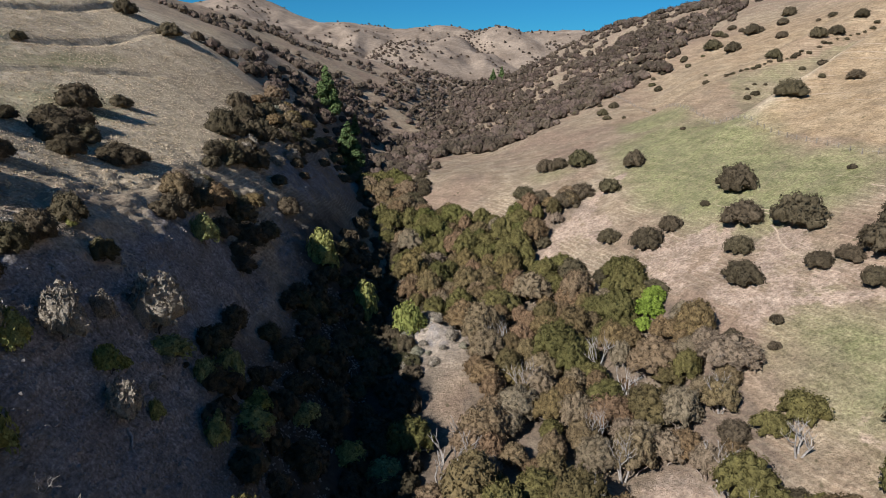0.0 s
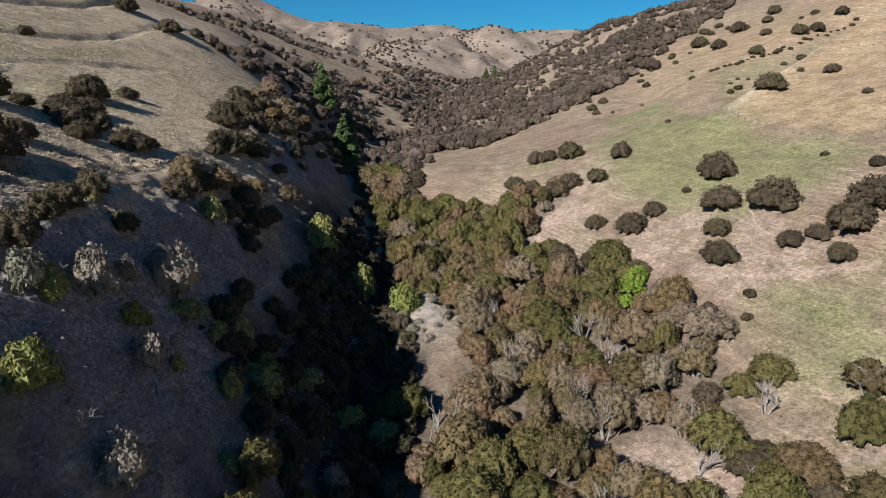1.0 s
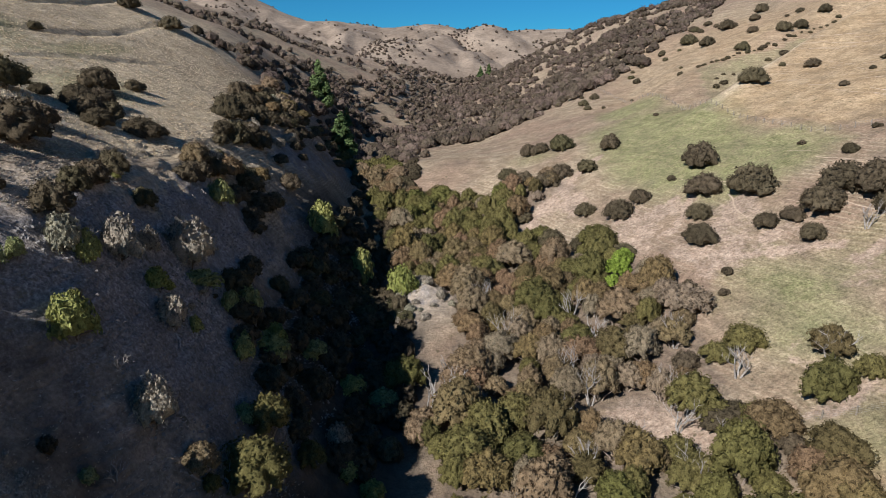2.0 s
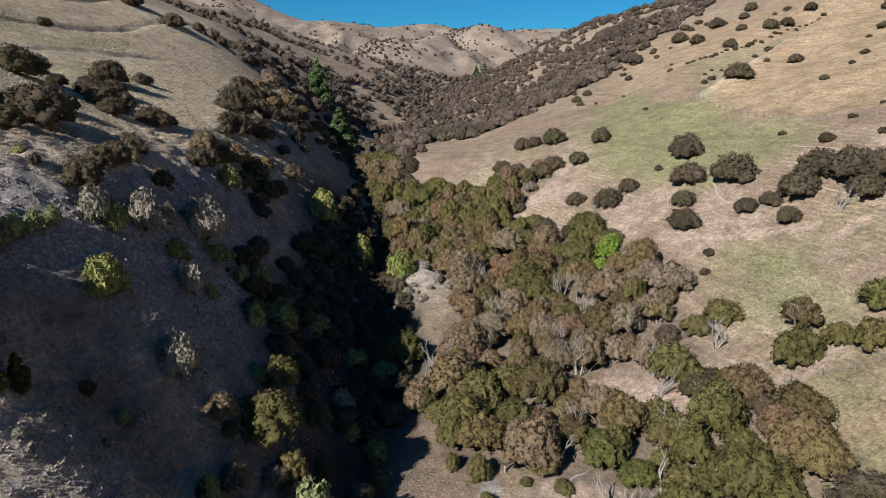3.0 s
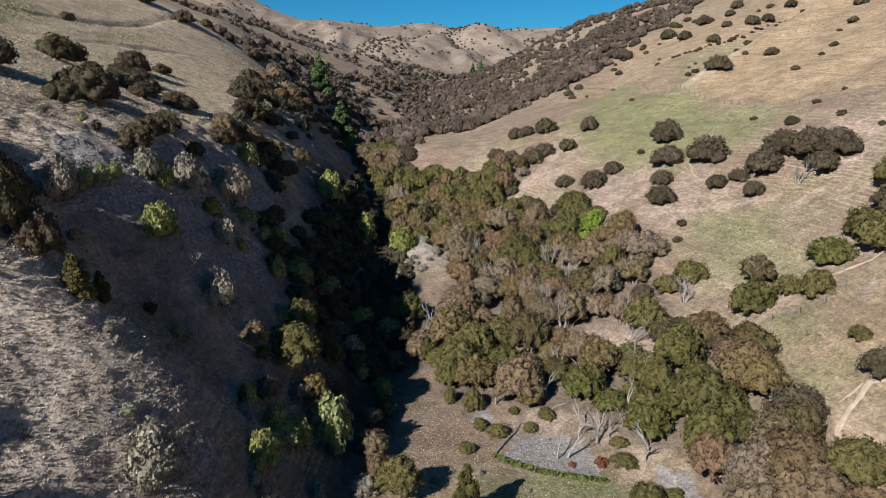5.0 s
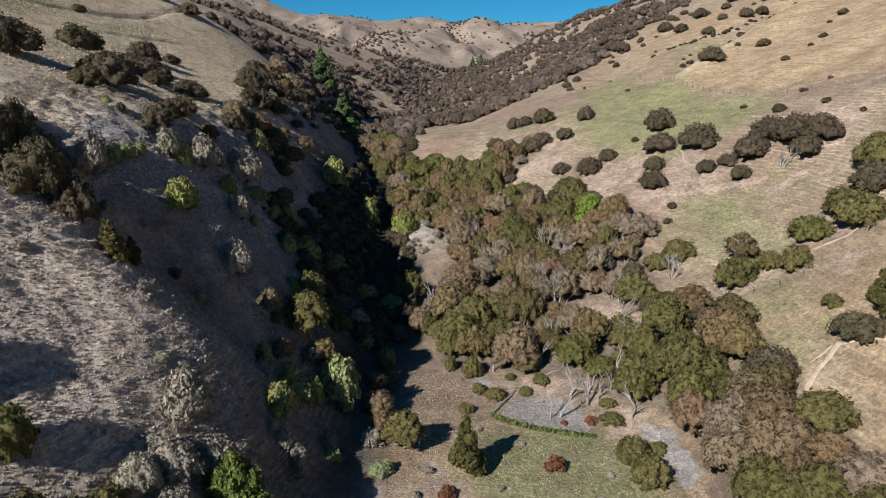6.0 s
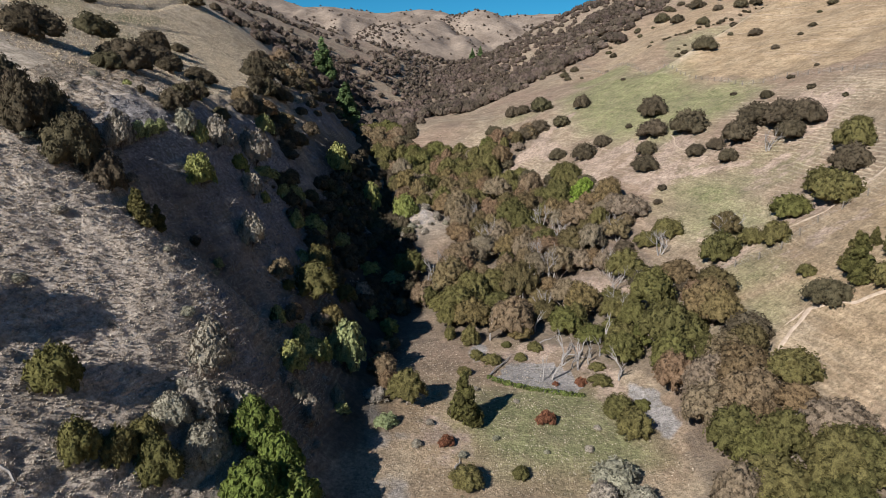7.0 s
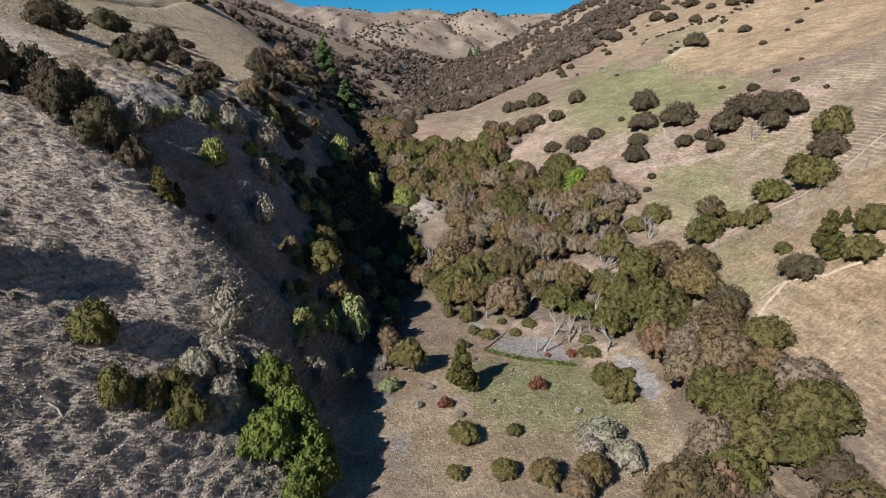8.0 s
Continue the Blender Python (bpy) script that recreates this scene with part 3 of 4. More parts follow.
def tube(points, radii, sides=5):
    """A tapering limb through points."""
    P = [Vector(p) for p in points]
    vs, fs = [], []
    for i, p in enumerate(P):
        way = (P[min(i + 1, len(P) - 1)] - P[max(i - 1, 0)]).normalized()
        u = way.orthogonal().normalized()
        w = way.cross(u)
        vs += [p + (u * math.cos(2 * math.pi * k / sides) + w * math.sin(2 * math.pi * k / sides)) * radii[i] for k in range(sides)]
        if i:
            fs += [(k + (i - 1) * sides, (k + 1) % sides + (i - 1) * sides, (k + 1) % sides + i * sides, k + i * sides) for k in range(sides)]
    return [v[:] for v in vs], fs


def dome_lobes(rng, count, low, high, spread, size):
    """Small billows laid evenly over an uneven dome of unit radius, round larger cores."""
    p2, p3 = rng.uniform(0, 6.28, 2)
    lobes = []
    for k in range(count):
        t = (k + 0.5) / count
        a = k * 2.39996 + rng.uniform(-0.25, 0.25)
        rad = spread * math.sqrt(max(0.02, 1 - t * t)) * (1 + 0.13 * math.sin(2 * a + p2) + 0.10 * math.sin(3 * a + p3)) * rng.uniform(0.92, 1.06)
        lobes.append((rad * math.cos(a), rad * math.sin(a), low + (high - low) * (t * rng.uniform(0.9, 1.1)), size * rng.uniform(0.7, 1.3)))
    mid = (low + high) / 2
    return lobes + [(0.25 * math.cos(a), 0.25 * math.sin(a), mid - 0.12, 0.5 * min(1, (high - low) / 0.7)) for a in (p2, p2 + 2.1, p2 + 4.2)]


def stems(rng, lobes, root=0.05, stemcount=3, thick=0.05):
    blocks = []
    for k in range(stemcount):
        a = rng.uniform(0, 2 * math.pi)
        c = lobes[(k * 3 + 1) % len(lobes)]
        foot = (root * math.cos(a), root * math.sin(a), -0.25)
        knee = (foot[0] * 2 + c[0] * 0.25, foot[1] * 2 + c[1] * 0.25, c[2] * 0.4)
        blocks.append(tube([foot, knee, c[:3]], [thick, thick * 0.75, thick * 0.3]))
    return blocks


def merge(blocks):
    vs, fs, base = [], [], 0
    for v, fc in blocks:
        vs += [tuple(p) for p in v]
        fs += [tuple(int(i) + base for i in q) for q in fc]
        base += len(v)
    me = bpy.data.meshes.new("wood")
    me.from_pydata(vs, [], fs)
    return me


class Kind:
    """A kind of tree: a few shapes of unit radius that are copied over the hills."""

    def __init__(self, name, label, category, shapes, material, bark, lobes, count, size, seed, low=-0.35, quad=False, out=0.45, stemcount=3, thick=0.05, slim=1.0, stretch=1.0, billow=None):
        self.slim, self.stretch = slim, stretch
        self.name, self.label, self.category, self.shapes = name, label, category, []
        for k in range(shapes):
            rng = np.random.default_rng(seed * 100 + k)
            form = lobes(rng)
            inner = [skin(rng, form, billow)] if billow else cores(rng, form)
            crown = soup(name + "_crown", inner + [sprays(rng, form, count, size, low, 0, quad, out)], material, len(inner))
            wood = merge(stems(rng, form, 0.06, stemcount, thick))
            wood.materials.append(bark)
            self.shapes.append((wood, crown))

    def plant(self, x, y, r, tall=1.0, turn=None, rng=random, sink=0.0, label="", group="", lean=0.0):
        k = rng.randrange(len(self.shapes))
        wood, crown = self.shapes[k]
        top = tagged(new(self.name), label or self.label, self.category, group)
        top.empty_display_size = 0.3
        part("trunk", wood, top)
        part("crown", crown, top)
        turn = rng.uniform(0, 360) if turn is None else turn
        r, tall = r * self.slim, tall * self.stretch
        place = Matrix.Translation((x, y, ground_at(x, y) - sink - 0.1 * r))
        top.matrix_basis = place @ pose(0, 0, 0, rng.uniform(-lean, lean), rng.uniform(-lean, lean), turn) @ Matrix.Diagonal((r, r * rng.uniform(0.88, 1.12), r * tall, 1))
        return top


def bush_form(rng):
    return dome_lobes(rng, 52, 0.12, 0.92, 0.8, 0.185)


def tree_form(rng):
    return dome_lobes(rng, 54, 0.5, 1.42, 0.82, 0.19)


def spire_form(rng):
    out = []
    for k in range(9):
        t = k / 8
        rad = 0.62 * (1 - t) ** 0.8
        a = k * 2.4 + rng.uniform(-0.4, 0.4)
        out.append((rad * 0.7 * math.cos(a), rad * 0.7 * math.sin(a), 0.3 + 1.75 * t, 0.18 + 0.36 * (1 - t)))
    return out


def open_form(rng):
    return dome_lobes(rng, 26, 0.16, 0.98, 0.74, 0.23)


def low_form(rng):
    return dome_lobes(rng, 8, 0.18, 0.55, 0.62, 0.36)


ROUND_BUSH = Kind("kanuka_bush", "rounded dark olive-brown kanuka bush on grazed slope", "bush", 5, DARK_KANUKA, BARK, bush_form, 1450, 0.05, 1, out=0.5, billow=FINE_BALL, slim=0.9, stretch=1.12)
GREEN_BUSH = Kind("kanuka_bush", "dense green kanuka bush on dry grass", "bush", 4, GREEN_KANUKA, BARK, bush_form, 1450, 0.05, 2, out=0.5, billow=FINE_BALL, slim=0.9, stretch=1.15)
STAND_TREE = Kind("kanuka_tree", "olive-brown kanuka tree in closed valley stand", "tree", 6, KANUKA, PALE_BARK, tree_form, 1550, 0.05, 3, out=0.5, billow=FINE_BALL, thick=0.045)
GREEN_TREE = Kind("manuka_tree", "olive-green manuka tree in closed valley stand", "tree", 4, GREEN_KANUKA, PALE_BARK, tree_form, 1550, 0.05, 4, out=0.5, billow=FINE_BALL, thick=0.045)
GREY_TREE = Kind("kanuka_tree", "grey-topped ageing kanuka tree in valley stand", "tree", 3, AGEING, PALE_BARK, tree_form, 1500, 0.048, 13, out=0.8, billow=FINE_BALL, thick=0.045)
SPIRE = Kind("young_kanuka", "young upright feathery kanuka on hillside", "tree", 4, GREEN_KANUKA, BARK, spire_form, 1100, 0.10, 5, out=0.7)
SHRUB = Kind("broadleaf_shrub", "yellow-green broadleaf shrub on shaded scree", "shrub", 4, BROADLEAF, BARK, open_form, 900, 0.085, 6, quad=True, billow=MID_BALL)
GREY_SHRUB = Kind("grey_scrub", "grey-brown twiggy scrub bush on steep slope", "shrub", 4, GREY_LEAF, BARK, open_form, 1000, 0.075, 7, out=0.9, billow=MID_BALL)
GREY_BUSH = Kind("grey_scrub", "broad grey-green scrub bush on the slope", "shrub", 3, GREY_LEAF, BARK, bush_form, 1500, 0.055, 14, out=0.6, billow=FINE_BALL)
LIME_TREE = Kind("willow_tree", "lime-green leafy tree among dark kanuka", "tree", 2, LIME, BARK, tree_form, 1000, 0.09, 8, quad=True)
RUST_BUSH = Kind("rust_bush", "rust-brown dead bracken bush on green flat", "shrub", 2, RUST, BARK, low_form, 500, 0.14, 9, out=0.9)


def pine_form(rng):
    out = []
    for k in range(26):
        t = k / 25
        rad = 0.8 * (1 - t) ** 0.85
        a = k * 2.4 + rng.uniform(-0.5, 0.5)
        out.append((rad * math.cos(a), rad * math.sin(a), 0.45 + 3.1 * t, 0.12 + 0.30 * (1 - t)))
    return out + [(0, 0, 0.5 + 0.6 * k, 0.45 - 0.08 * k) for k in range(5)]


PINE_TREE = Kind("pine_tree", "tall conical bright green pine on valley side", "tree", 2, PINE, BARK, pine_form, 2600, 0.10, 11, low=-0.5, out=0.8, stemcount=1, thick=0.06)
LEAFY = Kind("broadleaf_tree", "fresh green broad-leaved tree at the bluff foot", "tree", 3, BRIGHT, BARK, tree_form, 1900, 0.075, 12, quad=True, billow=FINE_BALL)
SCRUB = Kind("low_scrub", "small low dark scrub bush on pasture", "shrub", 3, DARK_KANUKA, BARK, low_form, 260, 0.17, 10)

pick = random.Random(7)

# single bushes on the right-hand pasture: (x, y, radius)
SLOPE_BUSHES = [(36, 130, 3.1), (41.1, 120.6, 4.1), (46.4, 122.8, 2.9), (60.5, 126.5, 4.7), (56.3, 113.8, 4.6), (48.7, 95.8, 3.8), (52, 105.1, 3), (61.9, 104.8, 5.2),
                (58.2, 91.7, 2.8), (61.3, 83.8, 2), (77.9, 102.1, 1.9), (50, 162.1, 3.9), (41.4, 152.7, 3.4), (39.4, 177.1, 4.5), (30.5, 182.9, 3.9), (22.1, 167.5, 3.6),
                (31.4, 153.4, 4.2), (35, 155.3, 3.8), (54, 125.6, 1.3), (26, 160, 3.4), (34, 181, 3.2)]
UPPER_BUSHES = [(88.3, 161.6, 4.5), (104.3, 162.1, 2.7), (97.3, 136.7, 1.3), (106.1, 140.5, 1.0), (111.6, 144.3, 1.4), (121.6, 158.3, 1.0), (127.5, 161.7, 2.0), (92.3, 108.2, 0.8),
                (83.5, 94.3, 0.8), (109.5, 214.0, 3.0), (123.1, 296.4, 5.2), (124.4, 278.2, 4.7), (110.9, 298.0, 2.3), (141.7, 298.0, 5.0), (139.2, 267.9, 3.2), (152.4, 294.3, 3.5),
                (126.1, 219.5, 3.5), (132.7, 220.7, 2.9), (156.9, 264.8, 2.1), (146.0, 229.0, 3.0), (153.6, 268.5, 1.3), (165.4, 314.2, 4.3), (140.7, 179.3, 2.6), (95.4, 290.8, 1.4),
                (114.0, 204.5, 1.2), (98.3, 166.5, 1.2), (94.0, 197.4, 0.8), (97.2, 199.8, 0.8), (100.0, 198.6, 0.8), (102.9, 251.4, 1.0)]
MASSED_BUSHES = [(65.8, 89.2, 3.5), (70.3, 91.4, 3.7), (73.2, 86.9, 4), (75.7, 82.4, 3.3), (71.8, 80.6, 3.0), (61.7, 90.1, 1.8), (61.2, 83.1, 1.9)]
GREEN_BUSHES = [(64.3, 52, 3.7), (70.3, 59.1, 3.4), (74.2, 64.8, 3.6), (77.8, 69, 2), (65.4, 57.4, 3.3), (59.5, 56, 3.0), (50.8, 36.3, 1.5), (54.2, 25.1, 2.9), (58, 29, 2.8),
                (55.9, 24.5, 0.9), (43.4, 66.7, 3), (39.7, 66.4, 2.2), (47.5, 54.2, 3.7), (52.3, 54, 2.3), (54.2, 50.3, 3.1), (2.7, 11.4, 1.9), (22.6, 25.5, 2.5), (23.3, 21.6, 2.5)]
SMALL_SCRUB = [(77.2, 116.7, 0.7), (86, 107.3, 0.7), (106.4, 189.1, 1.5), (103.8, 176.6, 1.2), (91.3, 190.9, 1), (94.5, 193, 1), (91.9, 281.3, 1.2), (95.5, 232.5, 1.1),
               (83.1, 94, 0.8), (83.5, 83, 0.6), (67.7, 177.6, 0.7), (48.3, 83.7, 0.9), (45.9, 79.2, 0.8)]
for x, y, r in SLOPE_BUSHES:
    ROUND_BUSH.plant(x, y, r, pick.uniform(0.85, 1.1), rng=pick, group="bushes on the slope")
for x, y, r in UPPER_BUSHES:
    ROUND_BUSH.plant(x, y, r, pick.uniform(0.8, 1.0), rng=pick, group="bushes on the upper slope")
for x, y, r in MASSED_BUSHES:
    ROUND_BUSH.plant(x, y, r * 1.35, pick.uniform(0.85, 1.0), rng=pick, label="dark brown kanuka bush massed with its neighbours", group="massed bushes")
for x, y, r in GREEN_BUSHES:
    (ROUND_BUSH if x > 60 and pick.random() < 0.5 else GREEN_BUSH).plant(x, y, r * (1.25 if x > 58 else 1.1), pick.uniform(0.9, 1.1), rng=pick, label="dense dark green kanuka bush on dry grass", group="green bushes")
for x, y, r in SMALL_SCRUB:
    SCRUB.plant(x, y, r * 1.3, 1.2, rng=pick, group="low scrub on pasture")
ROUND_BUSH.plant(49, 28.5, 3.0, 1.0, rng=pick, label="brown kanuka bush beside pale stock track")
for x, y, r in [(52.6, 29.1, 2.3), (53.9, 31.8, 1.9), (57.6, 33.8, 1.0)]:
    SPIRE.plant(x, y, r, 1.2, rng=pick, group="young kanuka on the slope")
STAND_TREE.plant(50.5, 59.3, 2.9, 1.0, rng=pick, label="umbrella-crowned kanuka with bare pale trunks on pasture")

for k in range(26):
    t = k / 25
    x, y = np.interp(t, [0, 0.25, 0.6, 1], [94, 104, 120, 148]) + pick.uniform(-0.8, 0.8), np.interp(t, [0, 0.25, 0.6, 1], [215, 211, 212, 224]) + pick.uniform(-1, 1)
    SCRUB.plant(x, y, pick.uniform(0.5, 1.2), 1.1, rng=pick, label="small dark scrub bush along a shallow gully", group="scrub along the gully")

for x, y, r in [(29.3, 51.7, 3.1), (35.5, 56.0, 2.9), (38.6, 54.1, 2.5)]:
    GREEN_BUSH.plant(x, y, r, 1.05, rng=pick, label="dense green kanuka bush beside the bare glade", group="green bushes by the glade")

# the flat
SPIRE.plant(3.0, 21.5, 2.3, 1.35, rng=pick, label="dense upright green kanuka standing on the flat")
GREEN_TREE.plant(-3.7, 25.2, 2.5, 1.2, rng=pick, label="green and grey bushy kanuka beside shaded gravel")
for x, y, r in [(5.5, 46, 2.0), (2.4, 47.7, 1.4)]:
    GREEN_BUSH.plant(x, y, r, 1.3, rng=pick, group="green bushes on the flat")
for x, y, r in [(8.3, 39.6, 1.8), (6.1, 41.3, 1.4), (12.5, 40.4, 1.3), (3.9, 35.4, 1.4), (11, 44.5, 1.0), (22.5, 35.3, 1.3), (15.1, 42.9, 1.5), (25.9, 26.3, 1.4), (22.3, 32.3, 1.7), (8.5, 13.1, 1.3)]:
    GREEN_BUSH.plant(x, y, r, 0.75, rng=pick, label="low olive scrub bush beside the gravel flat", group="scrub by the gravel")
for x, y, r in [(0.8, 17.5, 1.0), (13, 22.8, 1.3), (19.6, 32.6, 0.9), (16.1, 32.4, 0.5)]:
    RUST_BUSH.plant(x, y, r, 1.2, rng=pick)
for x, y, r in [(18.5, 12.8, 2.6), (16.5, 10, 2.0), (20, 9, 2.4)]:
    GREY_SHRUB.plant(x, y, r, 0.9, rng=pick, group="grey scrub on the flat")

# left-hand bluff
RIM_TREES = [(-35.3, 44.2, 2.7), (-36.5, 54.1, 2.4), (-38.1, 62, 2.4), (-34.0, 59.7, 2.0), (-36.2, 50, 2.2), (-36.7, 80.5, 2.7), (-36.6, 91.0, 2.5), (-37.3, 86, 2.8), (-34.8, 102.7, 3.4), (-31.0, 122, 3.2),
             (-41.9, 121.3, 3.7), (-38.9, 129.7, 3.1), (-48.8, 141.1, 5), (-45.2, 149.8, 4.8), (-40.7, 126.2, 3.5), (-39.4, 98.3, 2.9), (-57, 178, 4.5), (-52, 165, 4), (-19.1, 58.7, 1.6), (-16.4, 37.0, 3.3),
             (-17.1, 44.8, 2.5), (-20.0, 34.2, 1.7), (-13.6, 47.3, 1.9), (-13.9, 35.2, 2.0), (-4.6, 74, 3.4), (-2.2, 60.5, 2.4), (-5.8, 57.7, 1.9)]
for x, y, r in RIM_TREES:
    (GREEN_TREE if x > -18 and pick.random() < 0.4 else STAND_TREE if x > -30 else ROUND_BUSH).plant(x, y, r, pick.uniform(1.0, 1.25), rng=pick, label="brown-green kanuka tree on the bluff edge", group="trees on the bluff")
for x, y, r in [(-34.5, 22, 2.6), (-36.8, 21, 3.2), (-38.5, 24, 3.2), (-41, 21.5, 3.5), (-44, 23.5, 3.4), (-47.5, 21.5, 3.5), (-41.5, 26, 3.2), (-46, 27, 3.4)]:
    ROUND_BUSH.plant(x, y, r, pick.uniform(1.4, 1.6), rng=pick, label="tall dark kanuka on the crest of the spur", group="crest trees")
BLUFF_SHRUBS = [(-34.4, 34.3, 0.8), (-33.9, 36.3, 0.7), (-35.2, 32.6, 0.9), (-31.4, 41.9, 1.2), (-33.1, 83.3, 1.6), (-27.9, 47.3, 1.0), (-29.3, 34.7, 1.6), (-25.0, 48.4, 0.7), (-23.5, 62.4, 1.6),
                (-24.4, 58.1, 1.1), (-21.5, 52.4, 1.2), (-33.9, 102.3, 1.3), (-23.2, 114.1, 3), (-14.9, 111.6, 2.6), (-6.2, 104.9, 2.6), (-11.7, 32.0, 2.3), (-14.0, 27.2, 1.1), (-16.0, 20.2, 1.5),
                (-16.4, 26.7, 1.1), (-19.1, 26.9, 1.0)]
for x, y, r in BLUFF_SHRUBS:
    SHRUB.plant(x, y, r * 1.2, 1.9, rng=pick, group="shrubs on the bluff")
for x, y, r in [(-36.4, 30.6, 1.7), (-32.6, 40.8, 1.5), (-28.8, 58.3, 2.5), (-30.6, 46.5, 1.9), (-26.1, 45.5, 1.5), (-30.4, 51.9, 1.0), (-23.6, 34.6, 1.8), (-21.7, 11.4, 1.9), (-11.7, 54.5, 1.6),
                (-15.2, 17.3, 0.9), (-11.7, 22.4, 1.0), (-13.6, 16.5, 1.2)]:
    GREY_SHRUB.plant(x, y, r * 1.2, 1.75, rng=pick, group="grey scrub on the bluff")
for x, y, r in [(-30.5, 20.2, 1.5), (-29.8, 22.4, 1.1), (-31.2, 20.9, 1.1), (-19.4, 26.4, 0.9)]:
    SPIRE.plant(x, y, r, 1.15, rng=pick, group="young kanuka on the bluff")
for x, y, r in [(-27.1, -1.9, 2.0), (-25, -0.4, 1.7), (-22.6, 0.2, 2.2), (-24, 1.6, 1.7)]:
    GREEN_BUSH.plant(x, y, r, 1.5, rng=pick, label="tall olive kanuka bush on the spur's foot", group="bushes below the spur")
for x, y, r in [(-21.5, 7.0, 2.4), (-19, 9.5, 2.6), (-20.5, 4, 2.2), (-23, 4.5, 1.8)]:
    GREY_BUSH.plant(x, y, r, 1.35, rng=pick, label="broad grey-green scrub bush on the slope", group="grey scrub on the bluff")
for x, y, r in [(-17.3, 8, 2.5), (-14.8, 6.2, 2.6), (-13, 3.6, 2.7), (-16, 2, 2.6), (-12, 0.6, 2.5), (-12.6, -2.4, 2.4)]:
    LEAFY.plant(x, y, r, 1.45, rng=pick, group="broad-leaved trees")
GREEN_BUSH.plant(-29.9, 1.3, 2.4, 1.45, rng=pick, label="dense olive-green kanuka bush on the spur")
ROUND_BUSH.plant(-39, -0.5, 2.8, 2.2, rng=pick, label="kanuka bush casting shade across the spur")

# the near edge of the flat
for x, y, r in [(6.5, 6, 1.8), (10.5, 5, 2.0), (13.5, 3, 1.9), (15.5, 5.5, 2.2), (1.5, 5.5, 1.3)]:
    (GREEN_BUSH if x < 9 else STAND_TREE).plant(x, y, r, 0.9, rng=pick, label="brown-olive bush on the near edge of the flat", group="bushes on the flat's edge")
for x, y, r in [(6.5, 19, 0.5), (17, 18, 0.6), (10, 27, 0.45), (-1, 21, 0.6), (0, 28, 0.6), (5, 30, 0.5), (19, 22, 0.5), (-2.5, 17, 0.7), (2.5, 15.5, 0.6), (12, 17, 0.4)]:
    GREY_SHRUB.plant(x, y, r, 0.9, rng=pick, label="small twiggy bush on the flat", group="small bushes on the flat")

for x, y, r in [(-6, 95, 1.3), (1.5, 101, 1.2), (-6.5, 103, 1.4), (-1.5, 94.5, 1.0), (-3, 109, 1.7), (3.5, 99, 0.8), (0, 98, 0.6), (-3.5, 100, 0.7), (2, 106, 1.0), (-1, 104, 0.6), (4, 109, 1.3), (-4.5, 97.5, 1.1), (-1.5, 106.5, 1.5), (-2.5, 97, 0.5), (1.5, 103.5, 0.5), (-4.8, 106, 1.5)]:
    GREY_SHRUB.plant(x, y, r * 1.25, 1.0, rng=pick, label="grey-olive scrub on the sunlit slip face", group="scrub on the knoll")

# left-hand pasture
for x, y, r in [(-64.2, 126.6, 2.4), (-61, 97.5, 3.1), (-65.1, 113.3, 4.2), (-51.3, 84.9, 2.7), (-48, 91.6, 3.3), (-48, 96.8, 2.2), (-61.7, 88.8, 2), (-100.4, 208.1, 4), (-87.5, 208.5, 4.1),
                (-84.4, 224.2, 3), (-94.3, 144.6, 2), (-62.4, 80.7, 4.3), (-47.4, 58.4, 4.4), (-46.2, 50.4, 2.3), (-50.6, 69.7, 2.4), (-56.6, 51.5, 4.2), (-58, 93, 3.2), (-55, 89, 3), (-54.5, 95, 2.6), (-60, 103, 3.2), (-50, 61, 3)]:
    ROUND_BUSH.plant(x, y, r * 1.12, pick.uniform(0.85, 1.05), rng=pick, label="dark kanuka bush on dry pasture above the bluff", group="bushes on the left pasture")


def scatter(x0, x1, y0, y1, step, rng):
    """Jittered points over a rectangle."""
    y = y0
    while y < y1:
        x = x0
        while x < x1:
            yield x + rng.uniform(0.15, 0.85) * step, y + rng.uniform(0.15, 0.85) * step
            x += step
        y += step


# the closed stand along the creek
for x, y in scatter(-36, 46, -12, 224, 4.05, pick):
    if inside(np.array(x), np.array(y), FOREST_EDGE) and not clearing(np.array(x), np.array(y)) and math.hypot((x + 2) / 5.0, (y - 104) / 6.5) > 1 and math.hypot(x - 34.8, y - 97) > 4.5:
        kind = GREEN_TREE if fbm(np.array(x / 11), np.array(y / 11), 2, 44.0) > (0.06 if y > 85 else 0.24) else STAND_TREE
        kind = GREY_TREE if pick.random() < 0.07 else kind
        edge = inside(np.array(x + 3), np.array(y), FOREST_EDGE)
        r = pick.uniform(2.8, 4.2) if y < 32 else pick.uniform(1.8, 2.6) if pick.random() < 0.5 else pick.uniform(2.4, 3.9)
        (kind if edge or pick.random() < 0.6 else ROUND_BUSH).plant(x, y, r * (1 if edge else 1.1), pick.uniform(0.8, 1.45) if edge else 0.9, rng=pick, group="creek stand")
for x, y, r in [(34.5, 98, 2.6), (36.5, 101, 2.4), (33, 95, 1.8)]:
    LIME_TREE.plant(x, y, r, 0.9, rng=pick, group="lime-green trees")

